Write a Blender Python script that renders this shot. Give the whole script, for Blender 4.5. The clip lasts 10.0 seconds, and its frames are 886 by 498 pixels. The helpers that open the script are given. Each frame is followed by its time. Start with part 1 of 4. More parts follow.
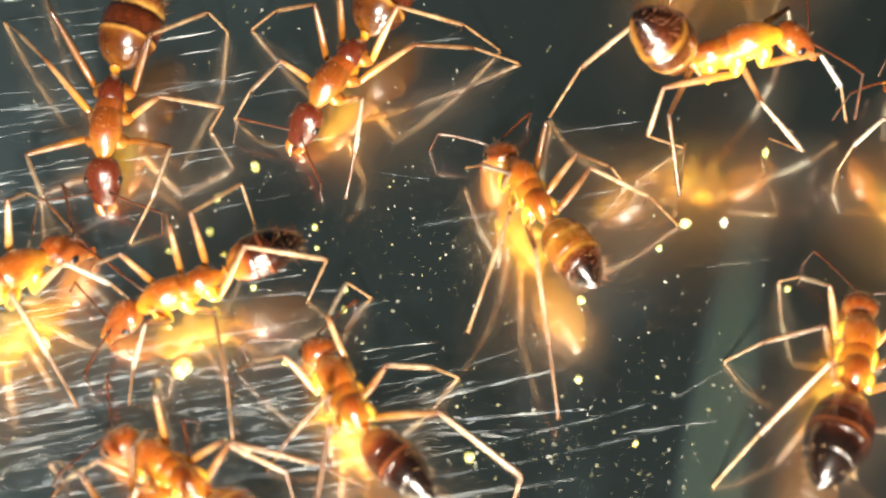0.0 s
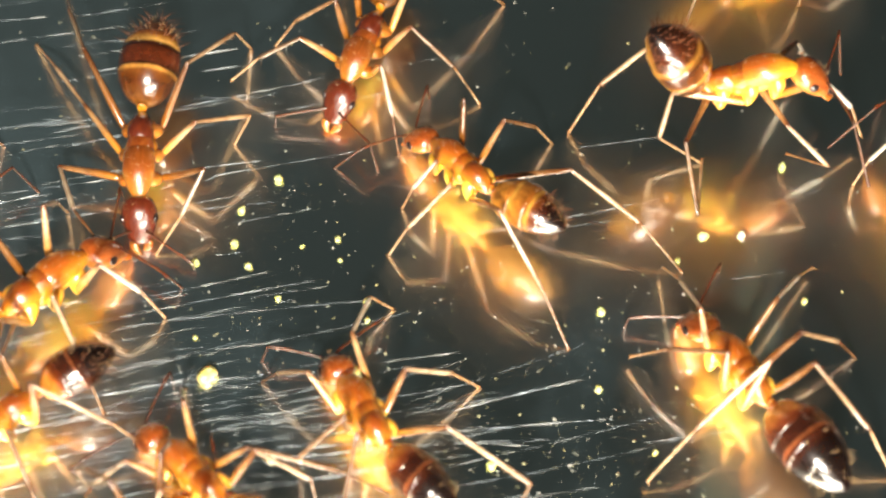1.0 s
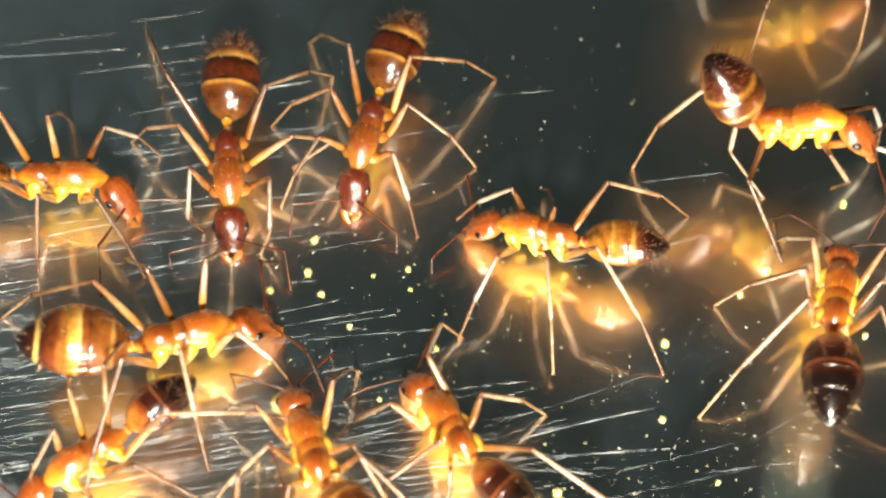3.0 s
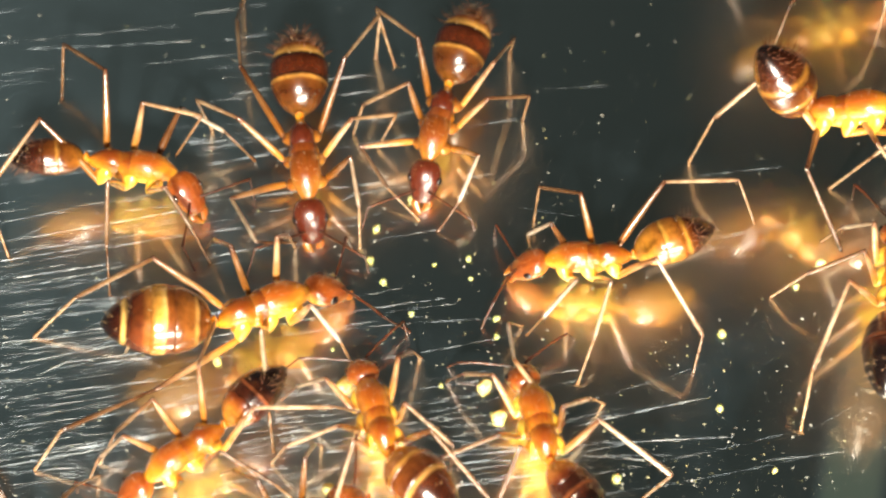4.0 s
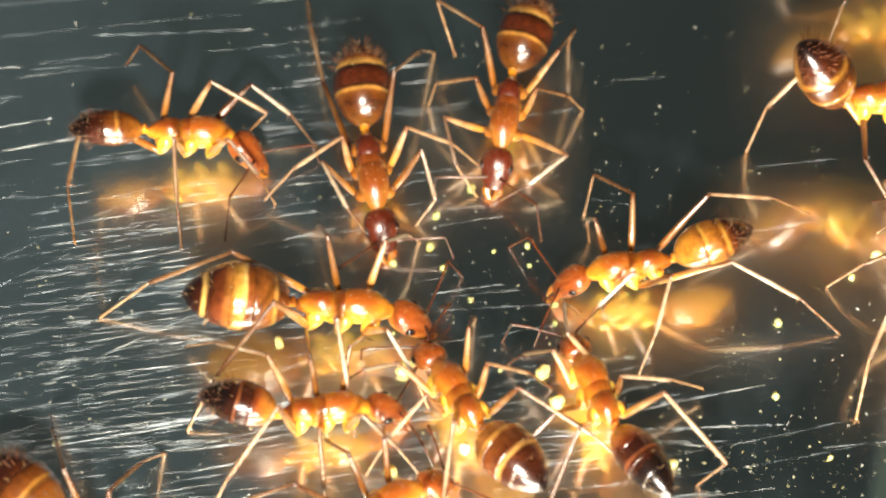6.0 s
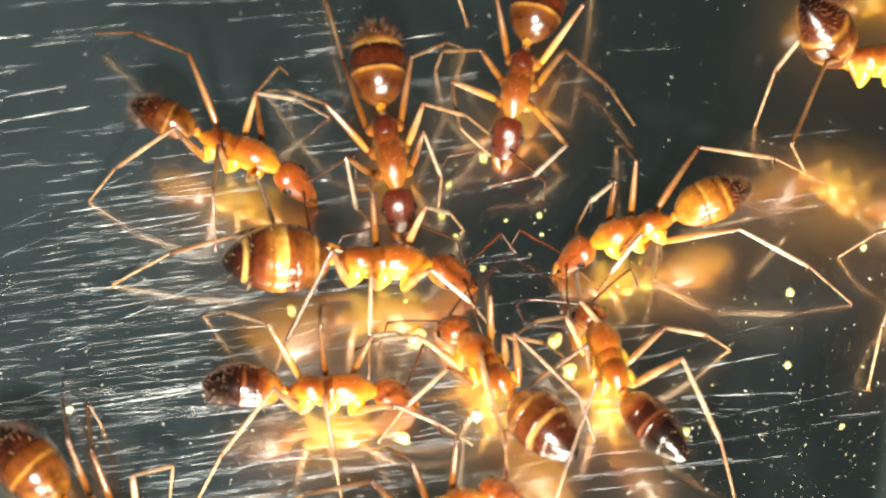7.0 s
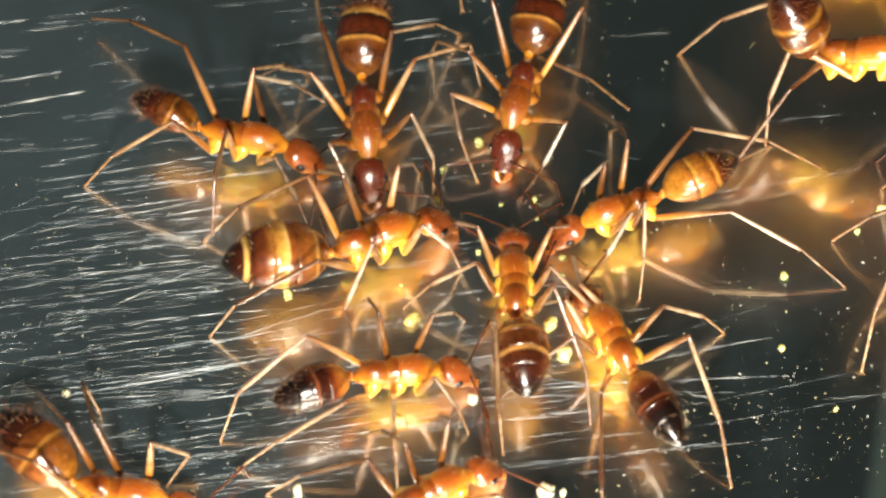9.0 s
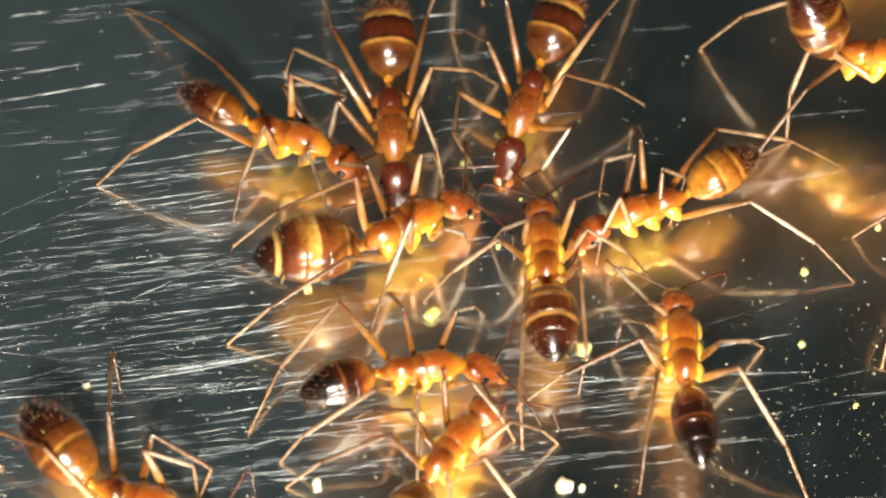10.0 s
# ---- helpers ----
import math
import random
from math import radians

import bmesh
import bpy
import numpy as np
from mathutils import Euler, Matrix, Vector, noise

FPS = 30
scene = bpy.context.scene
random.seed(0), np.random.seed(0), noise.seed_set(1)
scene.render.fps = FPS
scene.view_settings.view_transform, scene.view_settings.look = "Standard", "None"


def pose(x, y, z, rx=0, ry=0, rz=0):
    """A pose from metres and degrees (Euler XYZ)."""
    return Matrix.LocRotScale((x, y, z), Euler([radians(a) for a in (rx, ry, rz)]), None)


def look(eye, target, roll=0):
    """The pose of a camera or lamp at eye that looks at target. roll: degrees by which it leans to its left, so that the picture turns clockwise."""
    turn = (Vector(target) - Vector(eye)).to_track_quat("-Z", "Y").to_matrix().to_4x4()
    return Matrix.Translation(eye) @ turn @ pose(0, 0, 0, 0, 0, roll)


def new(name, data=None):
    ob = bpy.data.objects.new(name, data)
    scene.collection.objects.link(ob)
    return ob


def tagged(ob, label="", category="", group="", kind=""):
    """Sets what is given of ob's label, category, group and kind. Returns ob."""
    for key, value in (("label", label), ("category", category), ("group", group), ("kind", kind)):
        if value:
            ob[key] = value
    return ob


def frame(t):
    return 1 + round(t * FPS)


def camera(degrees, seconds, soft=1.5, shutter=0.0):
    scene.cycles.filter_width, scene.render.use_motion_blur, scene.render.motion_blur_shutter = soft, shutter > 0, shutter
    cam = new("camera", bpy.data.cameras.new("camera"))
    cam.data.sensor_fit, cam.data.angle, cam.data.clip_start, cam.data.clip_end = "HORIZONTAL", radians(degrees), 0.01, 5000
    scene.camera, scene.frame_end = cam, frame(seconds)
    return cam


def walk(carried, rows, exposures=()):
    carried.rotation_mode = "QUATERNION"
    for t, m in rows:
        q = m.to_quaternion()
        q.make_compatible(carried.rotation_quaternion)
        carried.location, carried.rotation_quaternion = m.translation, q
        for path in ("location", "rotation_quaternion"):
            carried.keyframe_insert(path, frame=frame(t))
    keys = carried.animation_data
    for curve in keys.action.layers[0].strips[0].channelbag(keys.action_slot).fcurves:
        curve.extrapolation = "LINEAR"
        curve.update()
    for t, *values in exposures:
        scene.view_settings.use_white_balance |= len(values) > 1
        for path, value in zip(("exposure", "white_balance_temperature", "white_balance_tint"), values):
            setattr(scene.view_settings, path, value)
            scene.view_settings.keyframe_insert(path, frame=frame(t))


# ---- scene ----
MM = 0.001  # everything below is planned in millimetres

# ---------------------------------------------------------------- camera
cam = camera(30, 10.0, soft=2.5)
cam.data.dof.use_dof = True
cam.data.dof.focus_distance = 0.0635
cam.data.dof.aperture_fstop = 60
PATH = [
    (0, 5.55, -28.20, 53.90, 28.644, -1.249, -3.290),
    (0.5, 4.92, -28.77, 53.98, 29.370, -1.275, -3.270),
    (1, 4.77, -29.15, 54.33, 29.682, -1.222, -3.165),
    (1.5, 4.72, -29.31, 55.02, 29.905, -0.765, -2.725),
    (2, 3.88, -29.52, 54.97, 30.508, -1.104, -2.837),
    (2.2, 4.28, -29.46, 54.98, 30.588, -0.701, -2.468),
    (3.3, 2.48, -29.93, 56.09, 30.438, -0.479, -1.612),
    (3.5, 1.76, -30.65, 56.14, 30.979, -0.746, -1.406),
    (4, 1.91, -30.69, 56.40, 30.676, -0.152, -1.056),
    (4.5, 1.05, -31.07, 56.30, 30.770, -0.384, -0.673),
    (5, 0.66, -31.25, 56.49, 30.682, -0.342, -0.496),
    (5.2, 0.55, -31.18, 56.53, 30.598, -0.084, -0.179),
    (6.3, 0.83, -32.06, 57.08, 30.771, 0.486, 0.066),
    (6.5, 1.13, -32.35, 57.14, 30.933, 0.612, 0.116),
    (7, 0.26, -32.37, 56.49, 30.357, 0.308, 0.232),
    (7.5, 0.06, -32.13, 55.95, 29.634, 0.109, 0.198),
    (8, 0.35, -32.27, 56.21, 29.861, 0.253, 0.168),
    (8.5, 0.31, -32.38, 56.84, 29.608, 0.361, 0.272),
    (9, 0.00, -32.66, 56.56, 30.000, 0.000, 0.001),
    (9.5, -0.22, -32.49, 56.58, 29.761, 0.235, 0.407),
    (10, -0.19, -32.48, 56.69, 29.604, 0.312, 0.504),
]
walk(cam, [(t, pose(x * MM, y * MM, z * MM, rx, ry, rz)) for t, x, y, z, rx, ry, rz in PATH], exposures=[(0, 0.80), (2, 0.66), (7, 0.60), (8.55, 0.48), (8.9, 0.22), (9.2, 0.18), (10, 0.15)])

# ---------------------------------------------------------------- light
world = bpy.data.worlds.new("dim_room")
scene.world = world
world.use_nodes = True


def link(tree, a, out, b, inp):
    tree.links.new(a.outputs[out], b.inputs[inp])


def room_light():
    tree = world.node_tree
    tree.nodes.clear()
    out = tree.nodes.new("ShaderNodeOutputWorld")
    bg = tree.nodes.new("ShaderNodeBackground")
    co = tree.nodes.new("ShaderNodeTexCoord")
    ramp = tree.nodes.new("ShaderNodeValToRGB")
    side = tree.nodes.new("ShaderNodeVectorMath")
    side.operation = "DOT_PRODUCT"
    side.inputs[1].default_value = (-1.0, 1.0, 0.0)
    link(tree, co, "Generated", side, 0)
    link(tree, side, "Value", ramp, 0)
    els = ramp.color_ramp.elements
    els[0].position, els[0].color = 0.36, (0.0104, 0.0126, 0.0108, 1)
    els[1].position, els[1].color = 0.92, (0.027, 0.035, 0.035, 1)
    link(tree, ramp, 0, bg, 0)
    bg.inputs[1].default_value = 1.0
    link(tree, bg, 0, out, 0)


room_light()


def area(name, eye, target, wide, high, watts, colour):
    data = bpy.data.lights.new(name, "AREA")
    data.shape, data.size, data.size_y, data.energy, data.color = "RECTANGLE", wide, high, watts, colour
    ob = new(name, data)
    ob.matrix_world = look(eye, target)
    return ob


# a small white lamp before the plate throws the shadows, a wider one beneath it softens them
area("upper_lamp", (-0.001, -0.068, 0.060), (0, 0, 0.001), 0.013, 0.011, 0.180, (1.0, 0.875, 0.73))
area("lower_lamp", (0.018, -0.086, 0.022), (0.004, 0, 0.001), 0.060, 0.018, 0.125, (1.0, 0.89, 0.74))

# ---------------------------------------------------------------- materials


def shader(name, colour, rough=0.3, metal=0.0, sss=0.0, coat=0.0, spec=0.5):
    m = bpy.data.materials.new(name)
    m.use_nodes = True
    b = m.node_tree.nodes["Principled BSDF"]
    b.inputs["Base Color"].default_value = (*colour, 1)
    b.inputs["Roughness"].default_value = rough
    b.inputs["Metallic"].default_value = metal
    b.inputs["Specular IOR Level"].default_value = spec
    b.inputs["Coat Weight"].default_value = coat
    b.inputs["Coat Roughness"].default_value = 0.18
    if sss:
        b.inputs["Subsurface Weight"].default_value = sss
        b.inputs["Subsurface Radius"].default_value = (1.0, 0.45, 0.12)
        b.inputs["Subsurface Scale"].default_value = 0.0008
    return m


def node(m, kind, **values):
    n = m.node_tree.nodes.new(kind)
    for key, value in values.items():
        n.inputs[key].default_value = value
    return n


def ramp_node(m, stops):
    n = m.node_tree.nodes.new("ShaderNodeValToRGB")
    els = n.color_ramp.elements
    while len(els) < len(stops):
        els.new(0.5)
    for el, (at, colour) in zip(els, stops):
        el.position, el.color = at, (*colour, 1)
    return n


def chitin(name, dark, light, rough=0.26, sss=0.4, coat=1.0, scale=1100):
    """Glossy amber shell, mottled at two sizes, with a fine pitted relief."""
    m = shader(name, light, rough, 0, sss, coat)
    tree, b = m.node_tree, m.node_tree.nodes["Principled BSDF"]
    co = node(m, "ShaderNodeTexCoord")
    big = node(m, "ShaderNodeTexNoise", Scale=scale, Detail=3.0, Roughness=0.6)
    fine = node(m, "ShaderNodeTexNoise", Scale=scale * 9, Detail=2.0)
    link(tree, co, "Object", big, "Vector")
    link(tree, co, "Object", fine, "Vector")
    r = ramp_node(m, [(0.36, dark), (0.62, light)])
    link(tree, big, "Fac", r, 0)
    link(tree, r, 0, b, "Base Color")
    bump = node(m, "ShaderNodeBump", Strength=0.14, Distance=0.00004)
    link(tree, fine, "Fac", bump, "Height")
    link(tree, bump, 0, b, "Normal")
    return m


def two_tone(name, dark, light, back, low, high):
    """Body shell whose back is darker and redder than its flanks, streaked where the two meet."""
    m = chitin(name, dark, light)
    tree, b = m.node_tree, m.node_tree.nodes["Principled BSDF"]
    was = b.inputs["Base Color"].links[0].from_node
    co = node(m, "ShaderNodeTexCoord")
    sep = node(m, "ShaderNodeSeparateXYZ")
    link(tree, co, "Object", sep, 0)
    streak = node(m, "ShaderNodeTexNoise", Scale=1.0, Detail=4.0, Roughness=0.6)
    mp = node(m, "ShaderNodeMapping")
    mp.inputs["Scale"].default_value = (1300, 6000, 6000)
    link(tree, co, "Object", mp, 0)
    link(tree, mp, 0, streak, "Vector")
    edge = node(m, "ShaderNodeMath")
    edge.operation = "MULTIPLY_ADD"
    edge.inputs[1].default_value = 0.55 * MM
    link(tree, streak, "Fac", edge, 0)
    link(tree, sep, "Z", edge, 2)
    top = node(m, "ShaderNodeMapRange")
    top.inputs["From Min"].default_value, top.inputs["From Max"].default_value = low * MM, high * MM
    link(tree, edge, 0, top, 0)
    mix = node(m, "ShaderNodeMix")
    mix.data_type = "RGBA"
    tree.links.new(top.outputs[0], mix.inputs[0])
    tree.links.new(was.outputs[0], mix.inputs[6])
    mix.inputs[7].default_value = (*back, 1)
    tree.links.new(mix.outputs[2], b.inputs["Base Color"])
    # thin darker seams run along it
    seam = ramp_node(m, [(0.30, (0.66, 0.60, 0.55)), (0.50, (1.0, 1.0, 1.0)), (0.68, (1.18, 1.22, 1.25))])
    link(tree, streak, "Fac", seam, 0)
    lined = node(m, "ShaderNodeMix")
    lined.data_type, lined.blend_type = "RGBA", "MULTIPLY"
    lined.inputs[0].default_value = 1.0
    tree.links.new(mix.outputs[2], lined.inputs[6])
    tree.links.new(seam.outputs[0], lined.inputs[7])
    tree.links.new(lined.outputs[2], b.inputs["Base Color"])
    # fine ridges run along the body and break its gleam
    ridge = node(m, "ShaderNodeBump", Strength=0.8, Distance=0.00005)
    link(tree, streak, "Fac", ridge, "Height")
    tree.links.new(b.inputs["Normal"].links[0].from_socket, ridge.inputs["Normal"])
    link(tree, ridge, 0, b, "Normal")
    return m


def leg_shell(name, dark, light, joint, root=None):
    """Straw-coloured shell of a limb that darkens and reddens in blotches, paler along the middle."""
    m = chitin(name, dark, light, 0.2, 0.06, 1.0, 900)
    tree, b = m.node_tree, m.node_tree.nodes["Principled BSDF"]
    was = b.inputs["Base Color"].links[0].from_node
    co = node(m, "ShaderNodeTexCoord")
    sep = node(m, "ShaderNodeSeparateXYZ")
    link(tree, co, "Generated", sep, 0)
    ends = ramp_node(m, [(0.0, (0.7, 0.7, 0.7)), (0.12, (0, 0, 0)), (0.8, (0, 0, 0)), (0.97, (0.9, 0.9, 0.9))])
    link(tree, sep, "X", ends, 0)
    mix = node(m, "ShaderNodeMix")
    mix.data_type = "RGBA"
    tree.links.new(ends.outputs[0], mix.inputs[0])
    tree.links.new(was.outputs[0], mix.inputs[6])
    mix.inputs[7].default_value = (*joint, 1)
    last = mix
    if root:  # the thick end at the body is as yellow as the flank
        near = ramp_node(m, [(0.0, (1, 1, 1)), (0.16, (0.9, 0.9, 0.9)), (0.55, (0, 0, 0))])
        link(tree, sep, "X", near, 0)
        last = node(m, "ShaderNodeMix")
        last.data_type = "RGBA"
        tree.links.new(near.outputs[0], last.inputs[0])
        tree.links.new(mix.outputs[2], last.inputs[6])
        last.inputs[7].default_value = (*root, 1)
    # some limbs are browner than others
    info = node(m, "ShaderNodeObjectInfo")
    tone = ramp_node(m, [(0.0, (0.30, 0.22, 0.17)), (0.3, (0.62, 0.54, 0.46)), (0.5, (1.0, 1.0, 1.0)), (0.72, (1.12, 1.16, 1.24)), (1.0, (1.4, 1.6, 1.95))])
    link(tree, info, "Random", tone, 0)
    brown = node(m, "ShaderNodeMix")
    brown.data_type, brown.blend_type = "RGBA", "MULTIPLY"
    brown.inputs[0].default_value = 1.0
    tree.links.new(last.outputs[2], brown.inputs[6])
    tree.links.new(tone.outputs[0], brown.inputs[7])
    tree.links.new(brown.outputs[2], b.inputs["Base Color"])
    return m


def banded(name, stops, belly_tone, rough=0.22):
    """Shell of the hind body: bands across its length, from the waist (0) to the tip (1)."""
    m = shader(name, (0.4, 0.2, 0.05), rough, 0, 0.15, 1.0)
    m.node_tree.nodes["Principled BSDF"].inputs["Coat Roughness"].default_value = 0.19
    tree, b = m.node_tree, m.node_tree.nodes["Principled BSDF"]
    co = node(m, "ShaderNodeTexCoord")
    sep = node(m, "ShaderNodeSeparateXYZ")
    link(tree, co, "Object", sep, 0)
    wob = node(m, "ShaderNodeTexNoise", Scale=900, Detail=3.0)
    link(tree, co, "Object", wob, "Vector")
    along = node(m, "ShaderNodeMath")
    along.operation = "MULTIPLY"
    along.inputs[1].default_value = -1 / (4.05 * MM)
    link(tree, sep, "X", along, 0)
    shift = node(m, "ShaderNodeMath")
    shift.operation = "MULTIPLY_ADD"
    shift.inputs[1].default_value = 0.06
    link(tree, wob, "Fac", shift, 0)
    link(tree, along, 0, shift, 2)
    r = ramp_node(m, stops)
    link(tree, shift, 0, r, 0)
    blot = node(m, "ShaderNodeTexNoise", Scale=1500, Detail=4.0, Roughness=0.65)
    link(tree, co, "Object", blot, "Vector")
    much = ramp_node(m, [(0.35, (0.5, 0.5, 0.5)), (0.62, (1.15, 1.15, 1.15))])
    link(tree, blot, "Fac", much, 0)
    mul = node(m, "ShaderNodeMix")
    mul.data_type, mul.blend_type = "RGBA", "MULTIPLY"
    mul.inputs[0].default_value = 1.0
    tree.links.new(r.outputs[0], mul.inputs[6])
    tree.links.new(much.outputs[0], mul.inputs[7])
    # the belly is paler than the back; its lit look is partly in this colour
    belly = node(m, "ShaderNodeMapRange")
    belly.inputs["From Min"].default_value, belly.inputs["From Max"].default_value = -0.30 * MM, -0.62 * MM
    link(tree, sep, "Z", belly, 0)
    pale = node(m, "ShaderNodeMix")
    pale.data_type = "RGBA"
    tree.links.new(belly.outputs[0], pale.inputs[0])
    tree.links.new(mul.outputs[2], pale.inputs[6])
    pale.inputs[7].default_value = (*belly_tone, 1)
    tree.links.new(pale.outputs[2], b.inputs["Base Color"])
    fine = node(m, "ShaderNodeTexNoise", Scale=9000, Detail=2.0)
    link(tree, co, "Object", fine, "Vector")
    bump = node(m, "ShaderNodeBump", Strength=0.1, Distance=0.00003)
    link(tree, fine, "Fac", bump, "Height")
    link(tree, bump, 0, b, "Normal")
    return m


AMBER, BROWN, BLACK, YELLOW = (0.42, 0.14, 0.02), (0.042, 0.009, 0.003), (0.009, 0.004, 0.003), (0.76, 0.47, 0.13)
SKIN = {
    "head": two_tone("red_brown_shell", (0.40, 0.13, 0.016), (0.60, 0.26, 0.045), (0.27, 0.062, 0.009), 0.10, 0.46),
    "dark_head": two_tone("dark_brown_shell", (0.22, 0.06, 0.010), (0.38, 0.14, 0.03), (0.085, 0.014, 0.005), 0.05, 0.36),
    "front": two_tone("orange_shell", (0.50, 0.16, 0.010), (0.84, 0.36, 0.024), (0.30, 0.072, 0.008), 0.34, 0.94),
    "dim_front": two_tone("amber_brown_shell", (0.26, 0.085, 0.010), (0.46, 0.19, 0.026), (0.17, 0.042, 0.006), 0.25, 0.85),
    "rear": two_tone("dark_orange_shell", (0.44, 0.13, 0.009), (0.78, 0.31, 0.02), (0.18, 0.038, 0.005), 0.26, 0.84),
    "under": chitin("yellow_shell", (0.72, 0.33, 0.024), (0.93, 0.60, 0.09), sss=0.4),
    "leg": leg_shell("straw_leg", (0.16, 0.078, 0.032), (0.35, 0.235, 0.130), (0.09, 0.030, 0.011)),
    "pale_leg": leg_shell("pale_front_leg", (0.24, 0.17, 0.11), (0.44, 0.38, 0.29), (0.12, 0.05, 0.02)),
    "thigh": leg_shell("amber_thigh", (0.15, 0.062, 0.020), (0.34, 0.19, 0.080), (0.09, 0.028, 0.009), (0.52, 0.215, 0.028)),
    "foot": leg_shell("tan_foot", (0.17, 0.078, 0.030), (0.35, 0.215, 0.105), (0.30, 0.14, 0.045)),
    "feeler": chitin("brown_feeler", (0.018, 0.007, 0.004), (0.075, 0.026, 0.010), 0.3, 0.3, 0.3),
    "eye": shader("black_eye", (0.012, 0.008, 0.008), 0.12, 0, 0, 0.5),
    "bristle": shader("straw_bristle", (0.50, 0.31, 0.13), 0.3, 0, 0.2),
    "dark_bristle": shader("dark_bristle", (0.17, 0.062, 0.024), 0.35),
    "striped": banded("striped_hind_body", [(0.0, AMBER), (0.10, (0.30, 0.085, 0.012)), (0.17, (0.10, 0.028, 0.006)), (0.20, (0.50, 0.26, 0.06)), (0.23, (0.24, 0.082, 0.013)), (0.40, (0.14, 0.040, 0.008)),
                                            (0.46, (0.22, 0.06, 0.01)), (0.485, YELLOW), (0.53, (0.60, 0.30, 0.05)), (0.62, (0.32, 0.12, 0.02)), (0.69, (0.13, 0.03, 0.007)), (0.81, BROWN), (0.845, YELLOW), (0.87, BROWN), (1.0, BLACK)], (0.34, 0.16, 0.02)),
    "ringed": banded("ringed_hind_body", [(0.0, (0.34, 0.14, 0.018)), (0.09, (0.13, 0.042, 0.006)), (0.22, (0.060, 0.015, 0.003)), (0.32, (0.11, 0.034, 0.005)), (0.355, (0.42, 0.20, 0.04)), (0.385, (0.05, 0.011, 0.004)), (0.48, (0.07, 0.014, 0.004)), (0.62, BROWN),
                                          (0.655, (0.66, 0.36, 0.085)), (0.71, (0.42, 0.18, 0.035)), (0.74, (0.20, 0.06, 0.012)), (0.86, (0.16, 0.042, 0.009)), (0.88, (0.3, 0.12, 0.03)), (0.91, BROWN), (1.0, BLACK)], (0.14, 0.06, 0.012)),
    "amber": banded("amber_hind_body", [(0.0, (0.44, 0.19, 0.020)), (0.16, (0.23, 0.078, 0.009)), (0.36, (0.10, 0.027, 0.005)), (0.42, (0.34, 0.15, 0.025)), (0.45, (0.14, 0.042, 0.007)), (0.60, (0.07, 0.018, 0.004)), (0.70, BROWN), (0.86, BLACK), (1.0, BLACK)], (0.40, 0.19, 0.025)),
    "curled": banded("curled_hind_body", [(0.0, (0.40, 0.18, 0.024)), (0.14, (0.20, 0.065, 0.010)), (0.32, (0.085, 0.022, 0.004)), (0.38, (0.34, 0.16, 0.03)), (0.43, (0.15, 0.045, 0.008)), (0.58, (0.06, 0.015, 0.003)), (0.64, (0.34, 0.15, 0.024)), (0.69, (0.08, 0.02, 0.004)), (0.84, BROWN), (1.0, BLACK)], (0.40, 0.19, 0.025)),
    "honey": banded("honey_hind_body", [(0.0, (0.52, 0.23, 0.025)), (0.22, (0.42, 0.17, 0.018)), (0.38, (0.28, 0.095, 0.012)), (0.42, (0.52, 0.26, 0.04)), (0.46, (0.34, 0.13, 0.016)), (0.62, (0.20, 0.060, 0.008)), (0.66, (0.42, 0.20, 0.03)), (0.70, (0.12, 0.032, 0.006)), (0.78, BROWN), (0.88, BLACK), (1.0, BLACK)], (0.40, 0.19, 0.025)),
    "warm": banded("warm_hind_body", [(0.0, (0.50, 0.23, 0.03)), (0.17, (0.38, 0.15, 0.02)), (0.31, (0.22, 0.065, 0.010)), (0.35, (0.52, 0.26, 0.05)), (0.39, (0.17, 0.048, 0.008)), (0.60, (0.075, 0.018, 0.005)), (0.64, (0.50, 0.26, 0.07)), (0.68, (0.06, 0.014, 0.004)), (0.85, BROWN), (1.0, BLACK)], (0.30, 0.14, 0.02)),
    "dark": banded("dark_hind_body", [(0.0, (0.60, 0.26, 0.035)), (0.22, (0.42, 0.14, 0.018)), (0.32, (0.16, 0.032, 0.007)), (0.40, BROWN), (0.52, (0.03, 0.007, 0.003)), (0.55, (0.20, 0.06, 0.02)), (0.58, BROWN), (0.7, BLACK), (1.0, BLACK)], (0.10, 0.042, 0.01)),
}

